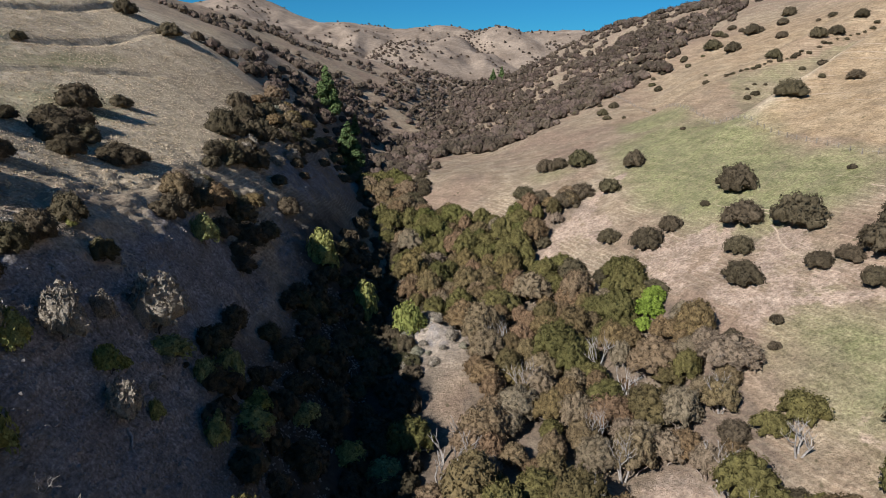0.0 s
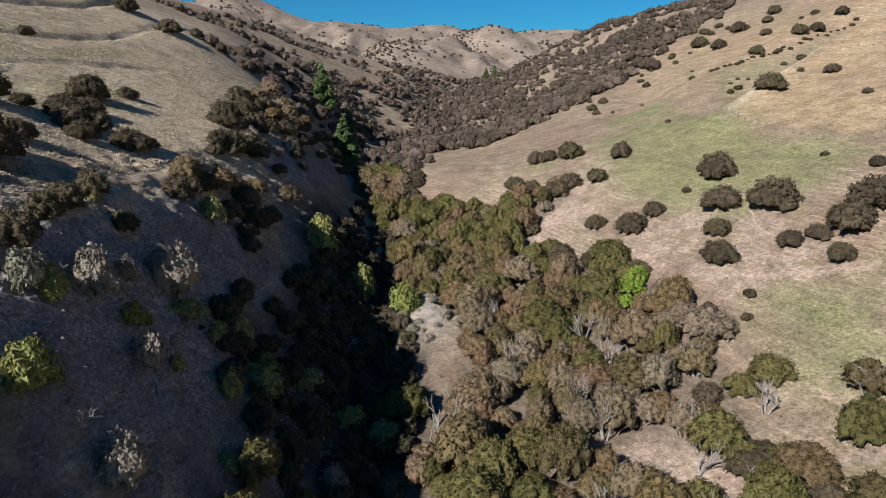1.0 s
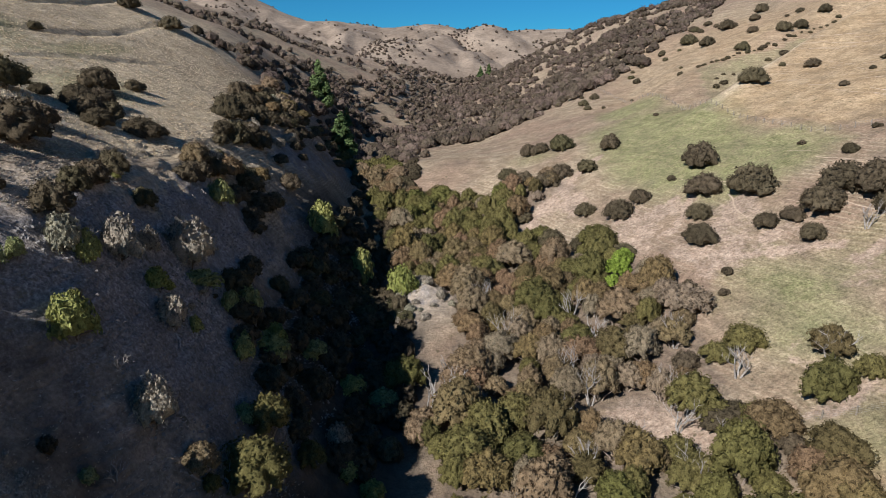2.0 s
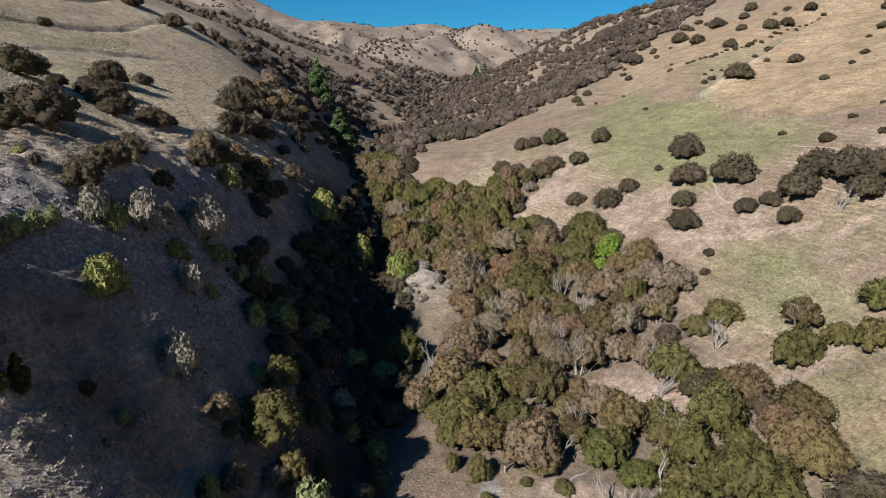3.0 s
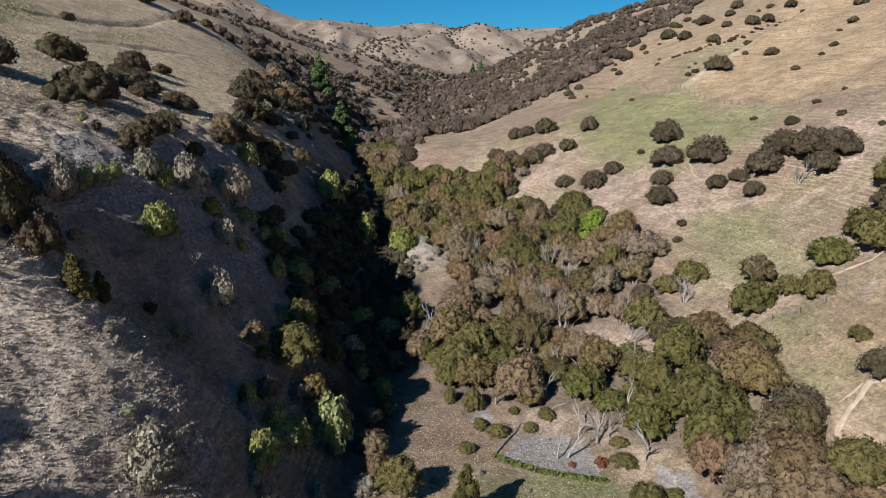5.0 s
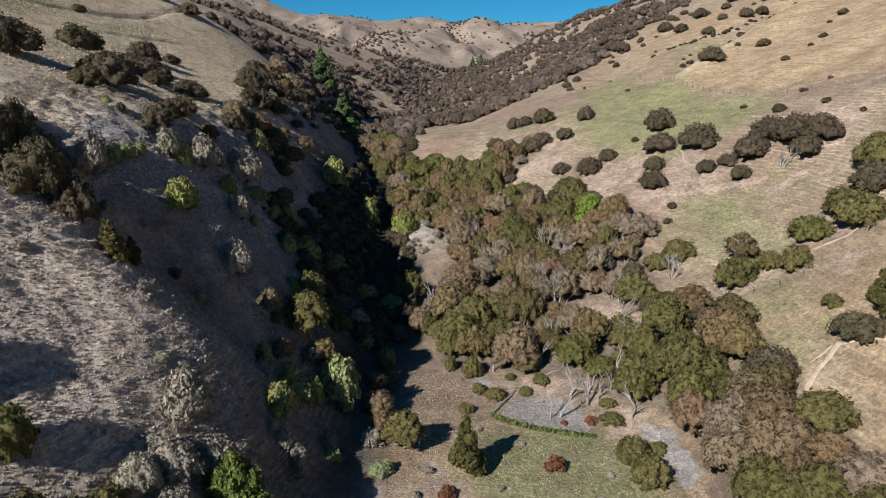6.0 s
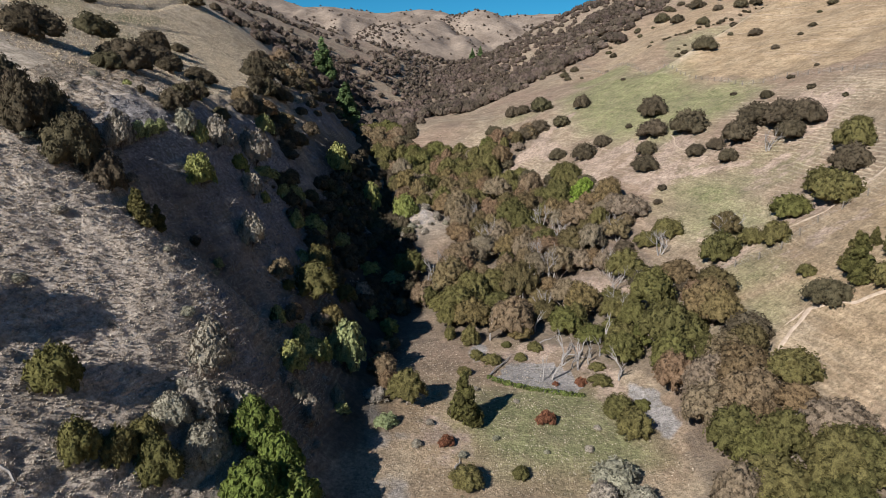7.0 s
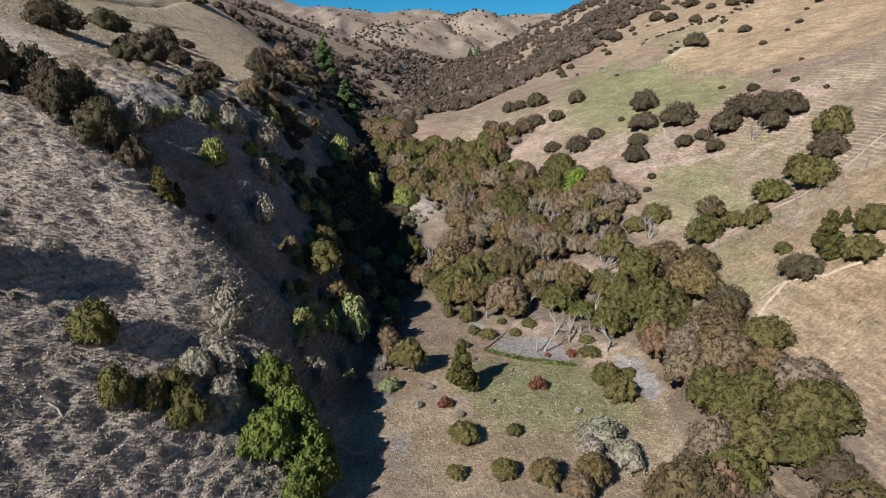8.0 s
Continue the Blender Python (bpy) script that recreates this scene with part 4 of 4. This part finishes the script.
# gorge wall and bush above it
for x, y in scatter(-60, -5, 48, 215, 4.6, pick):
    d = float(fbm(np.array(x / 16), np.array(y / 16), 3, 60.0))
    rim = float(rail_at(BLUFF, np.array(float(y)))[0])
    if y > 105 and rim + 2 < x < rim + 14 and pick.random() < 0.7:
        continue
    if x < rim - 2:
        if y > 84 and x > rim - 14 and d > (-0.25 if y < 150 else -0.05):
            kind = pick.choice([STAND_TREE, ROUND_BUSH, ROUND_BUSH, ROUND_BUSH, GREY_SHRUB])
            kind.plant(x, y, pick.uniform(2.2, 3.6), pick.uniform(0.8, 1.05), rng=pick, label="dark brown kanuka massed above the gorge", group="bush above the gorge")
    elif d > (0.22 if 80 < y < 145 else -0.3 if x > -18 else -0.05):
        # mostly the dark-leaved kind, picked to deepen the gorge wall's shade
        kind = pick.choice([ROUND_BUSH, ROUND_BUSH, ROUND_BUSH, SHRUB if y < 75 else ROUND_BUSH])
        kind.plant(x, y, pick.uniform(1.7, 3.0), pick.uniform(0.8, 1.1), rng=pick, label="kanuka or scrub on the shaded gorge wall", group="gorge wall bush")
# added low scrub that fills the gorge wall and deepens its shade
for x, y in scatter(-24, -4, 52, 140, 3.4, pick):
    if pick.random() < 0.72 and math.hypot((x + 1) / 7, (y - 103) / 9) > 1:
        SCRUB.plant(x, y, pick.uniform(1.5, 2.6), pick.uniform(1.0, 1.6), rng=pick, label="low dark scrub added on the gorge wall to deepen its shade", group="gorge fern and scrub")
for x, y in scatter(-20, -7, 20, 50, 3.6, pick):
    if pick.random() < 0.5:
        kind = pick.choice([STAND_TREE, SHRUB, GREY_SHRUB, GREEN_BUSH])
        kind.plant(x, y, pick.uniform(1.1, 2.1), pick.uniform(0.8, 1.1), rng=pick, label="kanuka or scrub at the foot of the bluff", group="bluff foot bush")
for x, y in scatter(58, 145, 226, 330, 8.0, pick):
    gap = x - float(np.interp(y, [226, 268, 288, 330], [40, 50, 92, 134]))
    if 0 < gap < 45 and pick.random() < 0.5 - gap / 110:
        ROUND_BUSH.plant(x, y, pick.uniform(0.9, 2.8), pick.uniform(0.9, 1.1), rng=pick, label="dark kanuka bush at the edge of the hill bush", group="bushes on the upper slope")
for x, y in scatter(-44, -13, 22, 62, 4.2, pick):
    d = float(fbm(np.array(x / 9), np.array(y / 9), 3, 64.0))
    if d > 0.0:
        kind = pick.choice([GREY_SHRUB, SCRUB, GREY_SHRUB, SHRUB, SCRUB])
        kind.plant(x, y, pick.uniform(0.4, 0.9), pick.uniform(1.1, 1.5), rng=pick, label="small scrub bush on shaded steep scree", group="small scrub on the bluff")
for x, y in scatter(-42, -13, -12, 22, 5.5, pick):
    if pick.random() < 0.45:
        GREY_SHRUB.plant(x, y, pick.uniform(0.4, 1.0), pick.uniform(0.7, 1.0), rng=pick, label="small grey matagouri bush among tussock", group="small scrub on the spur")


# open grass among the far bush: (x, y, half width, half depth)
GLADES = [(-31, 412, 9, 13), (-15, 393, 9, 12), (5, 367, 6, 10), (18, 392, 7, 20), (-47, 425, 10, 14), (95, 350, 16, 18), (-60, 480, 18, 22), (80, 450, 8, 22), (110, 480, 12, 14), (-30, 300, 7, 10)]


def woods(x, y):
    """How thickly wooded the far valley is, from 0 to 1."""
    edge = np.interp(y, [190, 255, 268, 288, 330, 400, 490, 640], [-14, -12, 26, 92, 134, 180, 225, 230])
    creek = np.interp(y, [190, 280, 400, 530, 640], [-4, -8, -8, 8, 32])
    n = fbm(x / 38, y / 38, 3, 71.0)
    right = ease(edge + 12, edge - 12, x + 22 * fbm(x / 22, y / 22, 3, 75.0)) * (0.84 + 1.3 * n)
    left = (0.62 - 0.6 * ease(creek - 30, creek - 110, x)) + 1.0 * n
    far = (0.07 + 2.4 * np.clip(fbm(x / 60, y / 110, 4, 83.0) - 0.08, 0, 1)) * (1 - 0.8 * ease(1000, 1200, y))
    open_ground = np.zeros_like(n)
    for cx, cy, rx, ry in GLADES:
        open_ground = np.maximum(open_ground, np.exp(-(((x - cx) / rx) ** 2 + ((y - cy) / ry) ** 2) ** 2))
    return np.where(y > 650, far, np.where(x > creek, right, left)) * (1 - open_ground)


def far_woods(name, label, x0, x1, y0, y1, step, size, seed, lumps, sprays_each, shape):
    """Distant bush, too many to count, as one mesh."""
    rng = np.random.default_rng(seed)
    gx, gy = np.meshgrid(np.arange(x0, x1, step), np.arange(y0, y1, step))
    x, y = gx.ravel() + rng.uniform(0, step, gx.size), gy.ravel() + rng.uniform(0, step, gx.size)
    keep = rng.uniform(0, 1, x.size) < woods(x, y)
    x, y = x[keep], y[keep]
    z = height(x, y)
    blocks = []
    for px, py, pz in zip(x, y, z):
        r = size * rng.uniform(0.5, 1.2)
        lobes = dome_lobes(rng, lumps, 0.25, 0.95, 0.6, 0.46)
        place = np.array((px, py, pz - 0.1))
        for v, fc in [skin(rng, lobes, shape, 0.82, 0.07), sprays(rng, lobes, sprays_each, 1.0 / math.sqrt(sprays_each), out=0.6)]:
            blocks.append((place + v * r, fc))
    me = soup(name, blocks, FAR_KANUKA, 0)
    return tagged(new(name, me), label, "woodland", kind="stuff")


for x, y in scatter(-60, -24, 192, 222, 5.4, pick):
    if pick.random() < float(woods(np.array(x), np.array(y))):
        STAND_TREE.plant(x, y, pick.uniform(2.2, 3.8), pick.uniform(0.7, 0.9), rng=pick, label="dark kanuka tree in the upper valley", group="upper valley bush")
far_woods("valley_bush", "dark olive kanuka bush clothing the valley sides", -85, 150, 222, 330, 4.9, 3.6, 4, 14, 170, MID_BALL)
far_woods("far_bush", "dark kanuka bush covering the upper valley sides", -150, 240, 330, 650, 4.5, 3.0, 5, 6, 62, COARSE_BALL)
far_woods("distant_bush", "scattered dark bush on the distant hills", -420, 330, 650, 1300, 8.0, 2.8, 6, 3, 14, COARSE_BALL)
PINE_TREE.plant(-35.5, 234, 6.6, 0.86, rng=pick, sink=1.5)
PINE_TREE.plant(-53, 290, 6.4, 0.95, rng=pick)
PINE_TREE.plant(-42, 300, 2.6, 1.1, rng=pick, label="slim young conical pine on valley side")
for x, y in [(50, 640), (59, 645)]:
    PINE_TREE.plant(x, y, 4.0, 1.0, rng=pick, label="distant pair of conical pines", group="far pines")

# ---- fences, stock tracks, dead wood, stones and tussock ----


def along(line, step):
    """Evenly spaced points on a plan line, laid on the ground."""
    pts = [Vector(p) for p in line]
    out, carry = [], 0.0
    for a, b in zip(pts[:-1], pts[1:]):
        d = (b - a).length
        s = carry
        while s < d:
            p = a.lerp(b, s / d)
            out.append(Vector((p.x, p.y, ground_at(p.x, p.y))))
            s += step
        carry = s - d
    return out


def make_fence(line, step, label):
    posts = along(line, step)
    top = tagged(new("fence"), label, "fence")
    v, fc = tube([(0, 0, -0.3), (0, 0, 1.15), (0, 0, 1.2)], [0.1, 0.095, 0.06], 6)
    me = bpy.data.meshes.new("post")
    me.from_pydata(v, [], fc + [tuple(range(12, 18))])
    me.materials.append(POST_WOOD)
    for p in posts:
        ob = part("post", me, top)
        ob.matrix_basis = Matrix.Translation(p) @ pose(0, 0, 0, pick.uniform(-4, 4), pick.uniform(-4, 4), 0)
    for h in (0.25, 0.5, 0.75, 1.02):
        v, fc = tube([p + Vector((0, 0, h)) for p in posts], [0.006] * len(posts), 3)
        wire = bpy.data.meshes.new("wire")
        wire.from_pydata(v, [], fc)
        wire.materials.append(WIRE)
        part("wire", wire, top)
    return top


make_fence([(76.5, 300), (77, 266), (77, 217), (75, 174), (77, 144), (81, 120.6), (86.6, 109), (90.6, 92), (96, 72)], 3.0, "long post-and-wire farm fence along the hillside")
make_fence([(39, 53.5), (44.4, 51), (51.8, 46.5), (59.5, 48.6), (71, 46.5), (90, 42)], 3.2, "post-and-wire farm fence between two paddocks")


def make_track(name, line, width, label):
    """A trodden strip draped over the ground."""
    pts = along(line, 0.6)
    vs, fs = [], []
    for i, p in enumerate(pts):
        way = (pts[min(i + 1, len(pts) - 1)] - pts[max(i - 1, 0)]).normalized()
        side = Vector((-way.y, way.x, 0)).normalized()
        wob = 0.5 * float(fbm(np.array(p.x / 2.5), np.array(p.y / 2.5), 2, 90.0))
        w = width * (0.75 + 0.6 * float(fbm(np.array(p.x / 1.3), np.array(p.y / 1.3), 2, 91.0)))
        w *= min(1, (i + 1) / 4, (len(pts) - i) / 4)
        for k in (-1, -0.35, 0.35, 1):
            q = p + side * (wob + w * k)
            vs.append((q.x, q.y, ground_at(q.x, q.y) + (0.05 if abs(k) < 1 else -0.03)))
        if i:
            b = 4 * (i - 1)
            fs += [(b + k, b + k + 1, b + k + 5, b + k + 4) for k in range(3)]
    me = bpy.data.meshes.new(name)
    me.from_pydata(vs, [], fs)
    me.materials.append(TRACK_SOIL)
    return tagged(new(name, me), label, "track", kind="structure")


TRACKS = [[(40.5, 20), (42, 25.5), (47.4, 29.1), (50.6, 25.7), (53, 24.6), (58, 22.5), (66, 21)], [(44, 28.5), (47.4, 29.6)], [(56, 53), (61.5, 50.5), (68, 52), (76, 54), (86, 55)]]
for line in TRACKS:
    make_track("stock_track", line, 0.42, "pale bare stock track worn across the grass")


def stock_paths():
    """Thin trodden paths that keep near one level across the right-hand slopes."""
    rng = np.random.default_rng(44)
    areas = [(88, 150, 100, 176, 70), (58, 84, 84, 118, 8)]
    x = np.concatenate([rng.uniform(a, b, n) for a, b, c, d, n in areas])
    y = np.concatenate([rng.uniform(c, d, n) for a, b, c, d, n in areas])
    n, steps = len(x), 34
    heading = rng.choice([-1.0, 1.0], n)
    drift, wide, reach = rng.normal(size=n) * 0.12, rng.uniform(0.04, 0.11, n), rng.integers(8, 26, n)
    lines = []
    for k in range(steps):
        gx, gy = (smooth_height(x + 0.8, y) - smooth_height(x - 0.8, y)) / 1.6, (smooth_height(x, y + 0.8) - smooth_height(x, y - 0.8)) / 1.6
        g = np.hypot(gx, gy) + 1e-6
        wob = drift + 0.35 * fbm(x / 4, y / 4, 2, 45.0)
        dx, dy = heading * (-gy / g + wob * gx / g), heading * (gx / g + wob * gy / g)
        size = np.hypot(dx, dy)
        dx, dy = dx / size, dy / size
        w = wide * (0.7 + 0.6 * rng.uniform(size=n)) * (k < reach)
        px, py = np.stack([x - dy * w, x + dy * w], 1), np.stack([y + dx * w, y - dx * w], 1)
        lines.append(np.stack([px, py, height(px, py) + 0.04], -1))
        x, y = x + dx * 0.9, y + dy * 0.9
    P = np.stack(lines, 1)
    vs, fs = P.reshape(-1, 3), []
    for i in range(n):
        base = i * steps * 2
        fs += [(base + 2 * k, base + 2 * k + 1, base + 2 * k + 3, base + 2 * k + 2) for k in range(int(reach[i]) - 1)]
    return tagged(new("stock_paths", soup("stock_paths", [(vs, np.array(fs))], TRACK_SOIL)), "pale narrow stock paths worn along the hillside", "track", kind="stuff")


stock_paths()


def dead_wood(rng, stemcount, spread, reach, depth=3):
    """Bare forking branches from the ground, unit height."""
    blocks = []

    def grow(p, way, length, thick, level):
        bend = Vector([rng.uniform(-0.25, 0.25) for _ in range(3)])
        mid = p + (way + bend).normalized() * length * 0.5
        end = mid + (way - bend * 0.6).normalized() * length * 0.5
        blocks.append(tube([p, mid, end], [thick, thick * 0.8, thick * 0.55], 4))
        if level:
            for _ in range(3 if level > 1 else 2):
                turn = Vector([rng.uniform(-1, 1), rng.uniform(-1, 1), rng.uniform(-0.3, 0.7)])
                grow(mid.lerp(end, rng.uniform(0.3, 1)), (way + turn * reach).normalized(), length * rng.uniform(0.5, 0.75), thick * 0.5, level - 1)

    for k in range(stemcount):
        a = 2 * math.pi * k / stemcount + rng.uniform(-0.5, 0.5)
        grow(Vector((0.05 * math.cos(a), 0.05 * math.sin(a), -0.05)), Vector((spread * math.cos(a), spread * math.sin(a), 1)).normalized(), rng.uniform(0.4, 0.55), 0.03, depth)
    me = merge(blocks)
    me.materials.append(BLEACHED)
    return me


DEAD = [dead_wood(random.Random(k), 3, 0.35, 0.9) for k in range(4)]
SNAG = [dead_wood(random.Random(40 + k), 1, 0.2, 0.7, 2) for k in range(3)]


def plant_dead(meshes, x, y, tall, label, group="", lean=8, wide=1.0):
    top = tagged(new("dead_tree"), label, "dead tree", group)
    part("trunk", pick.choice(meshes), top)
    top.matrix_basis = Matrix.Translation((x, y, ground_at(x, y))) @ pose(0, 0, 0, pick.uniform(-lean, lean), pick.uniform(-lean, lean), pick.uniform(0, 360)) @ Matrix.Diagonal((tall * wide, tall * wide, tall, 1))


for x, y, h in [(40.5, 62, 5.5), (67.4, 80, 4.6), (50.2, 58.5, 5.5), (31, 57, 5), (25, 57, 4)]:
    plant_dead(DEAD, x, y, h, "bleached dead kanuka with bare spreading branches", "dead trees at the stand edge")
for x, y, h in [(22, 66, 7.5), (20, 72, 7), (26, 78, 7.5), (16, 60, 7), (12, 84, 7), (32, 62, 6.5), (34, 48, 6.5), (29, 47, 6), (24, 88, 7.5), (10, 96, 7), (18, 52, 6), (36, 72, 6.5)]:
    plant_dead(DEAD, x, y, h, "grey leafless kanuka standing among live trees", "dead trees in the stand", 6, 0.7)
for k in range(14):
    x, y = pick.uniform(-1, 4.5), pick.uniform(66, 76)
    plant_dead(SNAG, x, y, pick.uniform(5, 7.5), "tall bleached dead kanuka pole by the creek", "dead poles", 12)
for x, y in [(14.9, 33.8), (15.8, 34.4), (18, 37.9), (19.3, 36.7), (20.1, 35.7), (21.7, 36.9), (22.5, 38.2), (23.6, 38.4), (25.1, 39.9), (12.6, 49), (13.1, 48.5), (8.4, 46.7), (15.7, 47.5),
             (24.7, 32.2), (25.3, 32.5), (18.6, 38.6), (20.5, 38)]:
    plant_dead(SNAG, x, y, pick.uniform(4, 6.5), "pale bare kanuka stem beside the gravel", "bare stems above the gravel", 10)
for x, y, h in [(-32.5, 45.5, 1.8), (-38, 28.5, 2.2), (-26.5, 35.5, 2), (-29.5, 40.5, 2), (-24.5, 29, 2.2), (-18.5, 36, 2.4), (-28.5, -7.5, 2), (-31, -7, 2)]:
    plant_dead(DEAD, x, y, h, "small bleached dead shrub on steep slope", "dead shrubs on the bluff", 50)


def fallen(x, y, length, turn):
    v, fc = tube([(0, 0, 0.1), (length * 0.35, 0.15, 0.16), (length * 0.7, -0.1, 0.12), (length, 0.1, 0.2)], [0.13, 0.11, 0.08, 0.03], 6)
    me = bpy.data.meshes.new("log")
    me.from_pydata(v, [], fc)
    me.materials.append(BLEACHED)
    ob = tagged(new("log", me), "fallen bleached log on steep slope", "log", "fallen logs")
    here, there = ground_at(x, y), ground_at(x + length * math.cos(turn), y + length * math.sin(turn))
    ob.matrix_basis = Matrix.Translation((x, y, here)) @ Matrix.Rotation(turn, 4, "Z") @ Matrix.Rotation(-math.atan2(there - here, length), 4, "Y")


for x, y, length, turn in [(-25.5, 44.5, 2.6, -0.9), (-21.5, 33, 2.5, 0.3), (-30.5, -5.5, 2.4, -0.3), (-19, 35.5, 2.2, -0.5), (16, 44, 3, 0.4), (1.5, 13, 2.0, 1.2), (7.2, 34.4, 8.4, 1.04), (19, 40, 4, -0.6)]:
    fallen(x, y, length, turn)


def strewn(name, label, category, material, count, seed, shape, place_at, size, squash=(0.7, 1.2)):
    """Very many small alike pieces as one mesh."""
    rng = np.random.default_rng(seed)
    x, y = place_at(rng, count)
    n, (V, F) = len(x), shape
    s, a = size * rng.uniform(0.45, 1.5, (n, 1)), rng.uniform(0, 6.283, (n, 1))
    v = V[None] + rng.normal(size=(n, *V.shape)) * 0.1
    px = (v[..., 0] * np.cos(a) - v[..., 1] * np.sin(a)) * s + x[:, None]
    py = (v[..., 0] * np.sin(a) + v[..., 1] * np.cos(a)) * s + y[:, None]
    pz = v[..., 2] * s * rng.uniform(*squash, (n, 1)) + height(x, y)[:, None]
    faces = (F[None] + (np.arange(n) * len(V))[:, None, None]).reshape(-1, F.shape[1])
    return tagged(new(name, soup(name, [(np.stack([px, py, pz], -1).reshape(-1, 3), faces)], material)), label, category, kind="stuff")


def tussock_shape(blades=9):
    rng = np.random.default_rng(3)
    vs, fs = [], []
    for k in range(blades):
        a = 6.283 * k / blades + rng.uniform(-0.3, 0.3)
        o, t, h = rng.uniform(0, 0.5), rng.uniform(0.4, 1.0), rng.uniform(0.4, 0.9)
        d, n = np.array((math.cos(a), math.sin(a), 0)), np.array((-math.sin(a), math.cos(a), 0))
        vs += [d * o - n * 0.34 - (0, 0, 0.15), d * o + n * 0.34 - (0, 0, 0.15), d * (o + t * 0.8) + (0, 0, h)]
        fs.append((3 * k, 3 * k + 1, 3 * k + 2))
    return np.array(vs), np.array(fs)


STONE_V = np.array([(-1, -0.7, -0.5), (1, -0.8, -0.5), (0.9, 0.8, -0.5), (-0.9, 0.7, -0.5), (-0.6, -0.5, 0.5), (0.6, -0.4, 0.6), (0.5, 0.5, 0.45), (-0.5, 0.4, 0.55)])
STONE_F = np.array([(0, 1, 5, 4), (1, 2, 6, 5), (2, 3, 7, 6), (3, 0, 4, 7), (4, 5, 6, 7)])


def on_spur(rng, n):
    x, y = rng.uniform(-48, -13, 3 * n), rng.uniform(-13, 62, 3 * n)
    keep = (patches(x, y, ROCK_LAND) < 0.5) & ((y < 25) | (x < -36) | (rng.uniform(size=x.size) < 0.15))
    return x[keep][:n], y[keep][:n]


def on_pasture(rng, n):
    return rng.uniform(-112, -42, n), rng.uniform(40, 215, n)


def on_scree(rng, n):
    x, y = rng.uniform(-42, 0, 6 * n), rng.uniform(-5, 115, 6 * n)
    keep = patches(x, y, ROCK_LAND) + 0.6 * fbm(x / 4, y / 4, 3, 16.0) > 0.6
    return x[keep][:n], y[keep][:n]


def on_gravel(rng, n):
    x, y = rng.uniform(-11, 30, 8 * n), rng.uniform(2, 46, 8 * n)
    keep = patches(x, y, GRAVEL_LAND) + 0.3 * fbm(x / 4, y / 4, 3, 17.0) > 0.62
    return x[keep][:n], y[keep][:n]


def on_flat(rng, n):
    x, y = rng.uniform(-8, 30, 3 * n), rng.uniform(0, 46, 3 * n)
    keep = (patches(x, y, GRAVEL_LAND) < 0.3) & ~inside(x, y, FOREST_EDGE)
    return x[keep][:n], y[keep][:n]


strewn("tussock", "dry grey-tan tussock grass covering the steep spur", "grass", TUSSOCK, 56000, 21, tussock_shape(4), on_spur, 0.17, (0.45, 0.85))
strewn("pasture_tussock", "pale dry tussock grass on the upper pasture", "grass", STRAW_TUSSOCK, 42000, 25, tussock_shape(4), on_pasture, 0.25, (0.6, 1.1))
strewn("flat_grass", "short dry grass tufts on the creek flat", "grass", PALE_TUSSOCK, 4500, 22, tussock_shape(6), on_flat, 0.11)
strewn("scree", "loose grey scree stones on the bluff", "stones", STONE, 8000, 23, (STONE_V, STONE_F), on_scree, 0.13, (0.6, 1.1))
strewn("gravel", "grey river stones on the creek flat", "stones", STONE, 1500, 24, (STONE_V, STONE_F), on_gravel, 0.08, (0.5, 0.9))


def ditch_weeds():
    rng = np.random.default_rng(31)
    blocks = []
    for p in along([(7.2, 33.9), (10, 31.9), (13.8, 30.3), (19.2, 29.4)], 0.35):
        lobes = [(0, 0, 0.1, 0.4), (rng.uniform(-0.4, 0.4), rng.uniform(-0.4, 0.4), 0.1, 0.3)]
        v, fc = sprays(rng, lobes, 26, 0.16)
        blocks.append((np.array(p) + v, fc))
    return tagged(new("ditch_weeds", soup("ditch_weeds", blocks, BRIGHT)), "low green weeds growing along a wet ditch", "weeds", kind="stuff")


ditch_weeds()
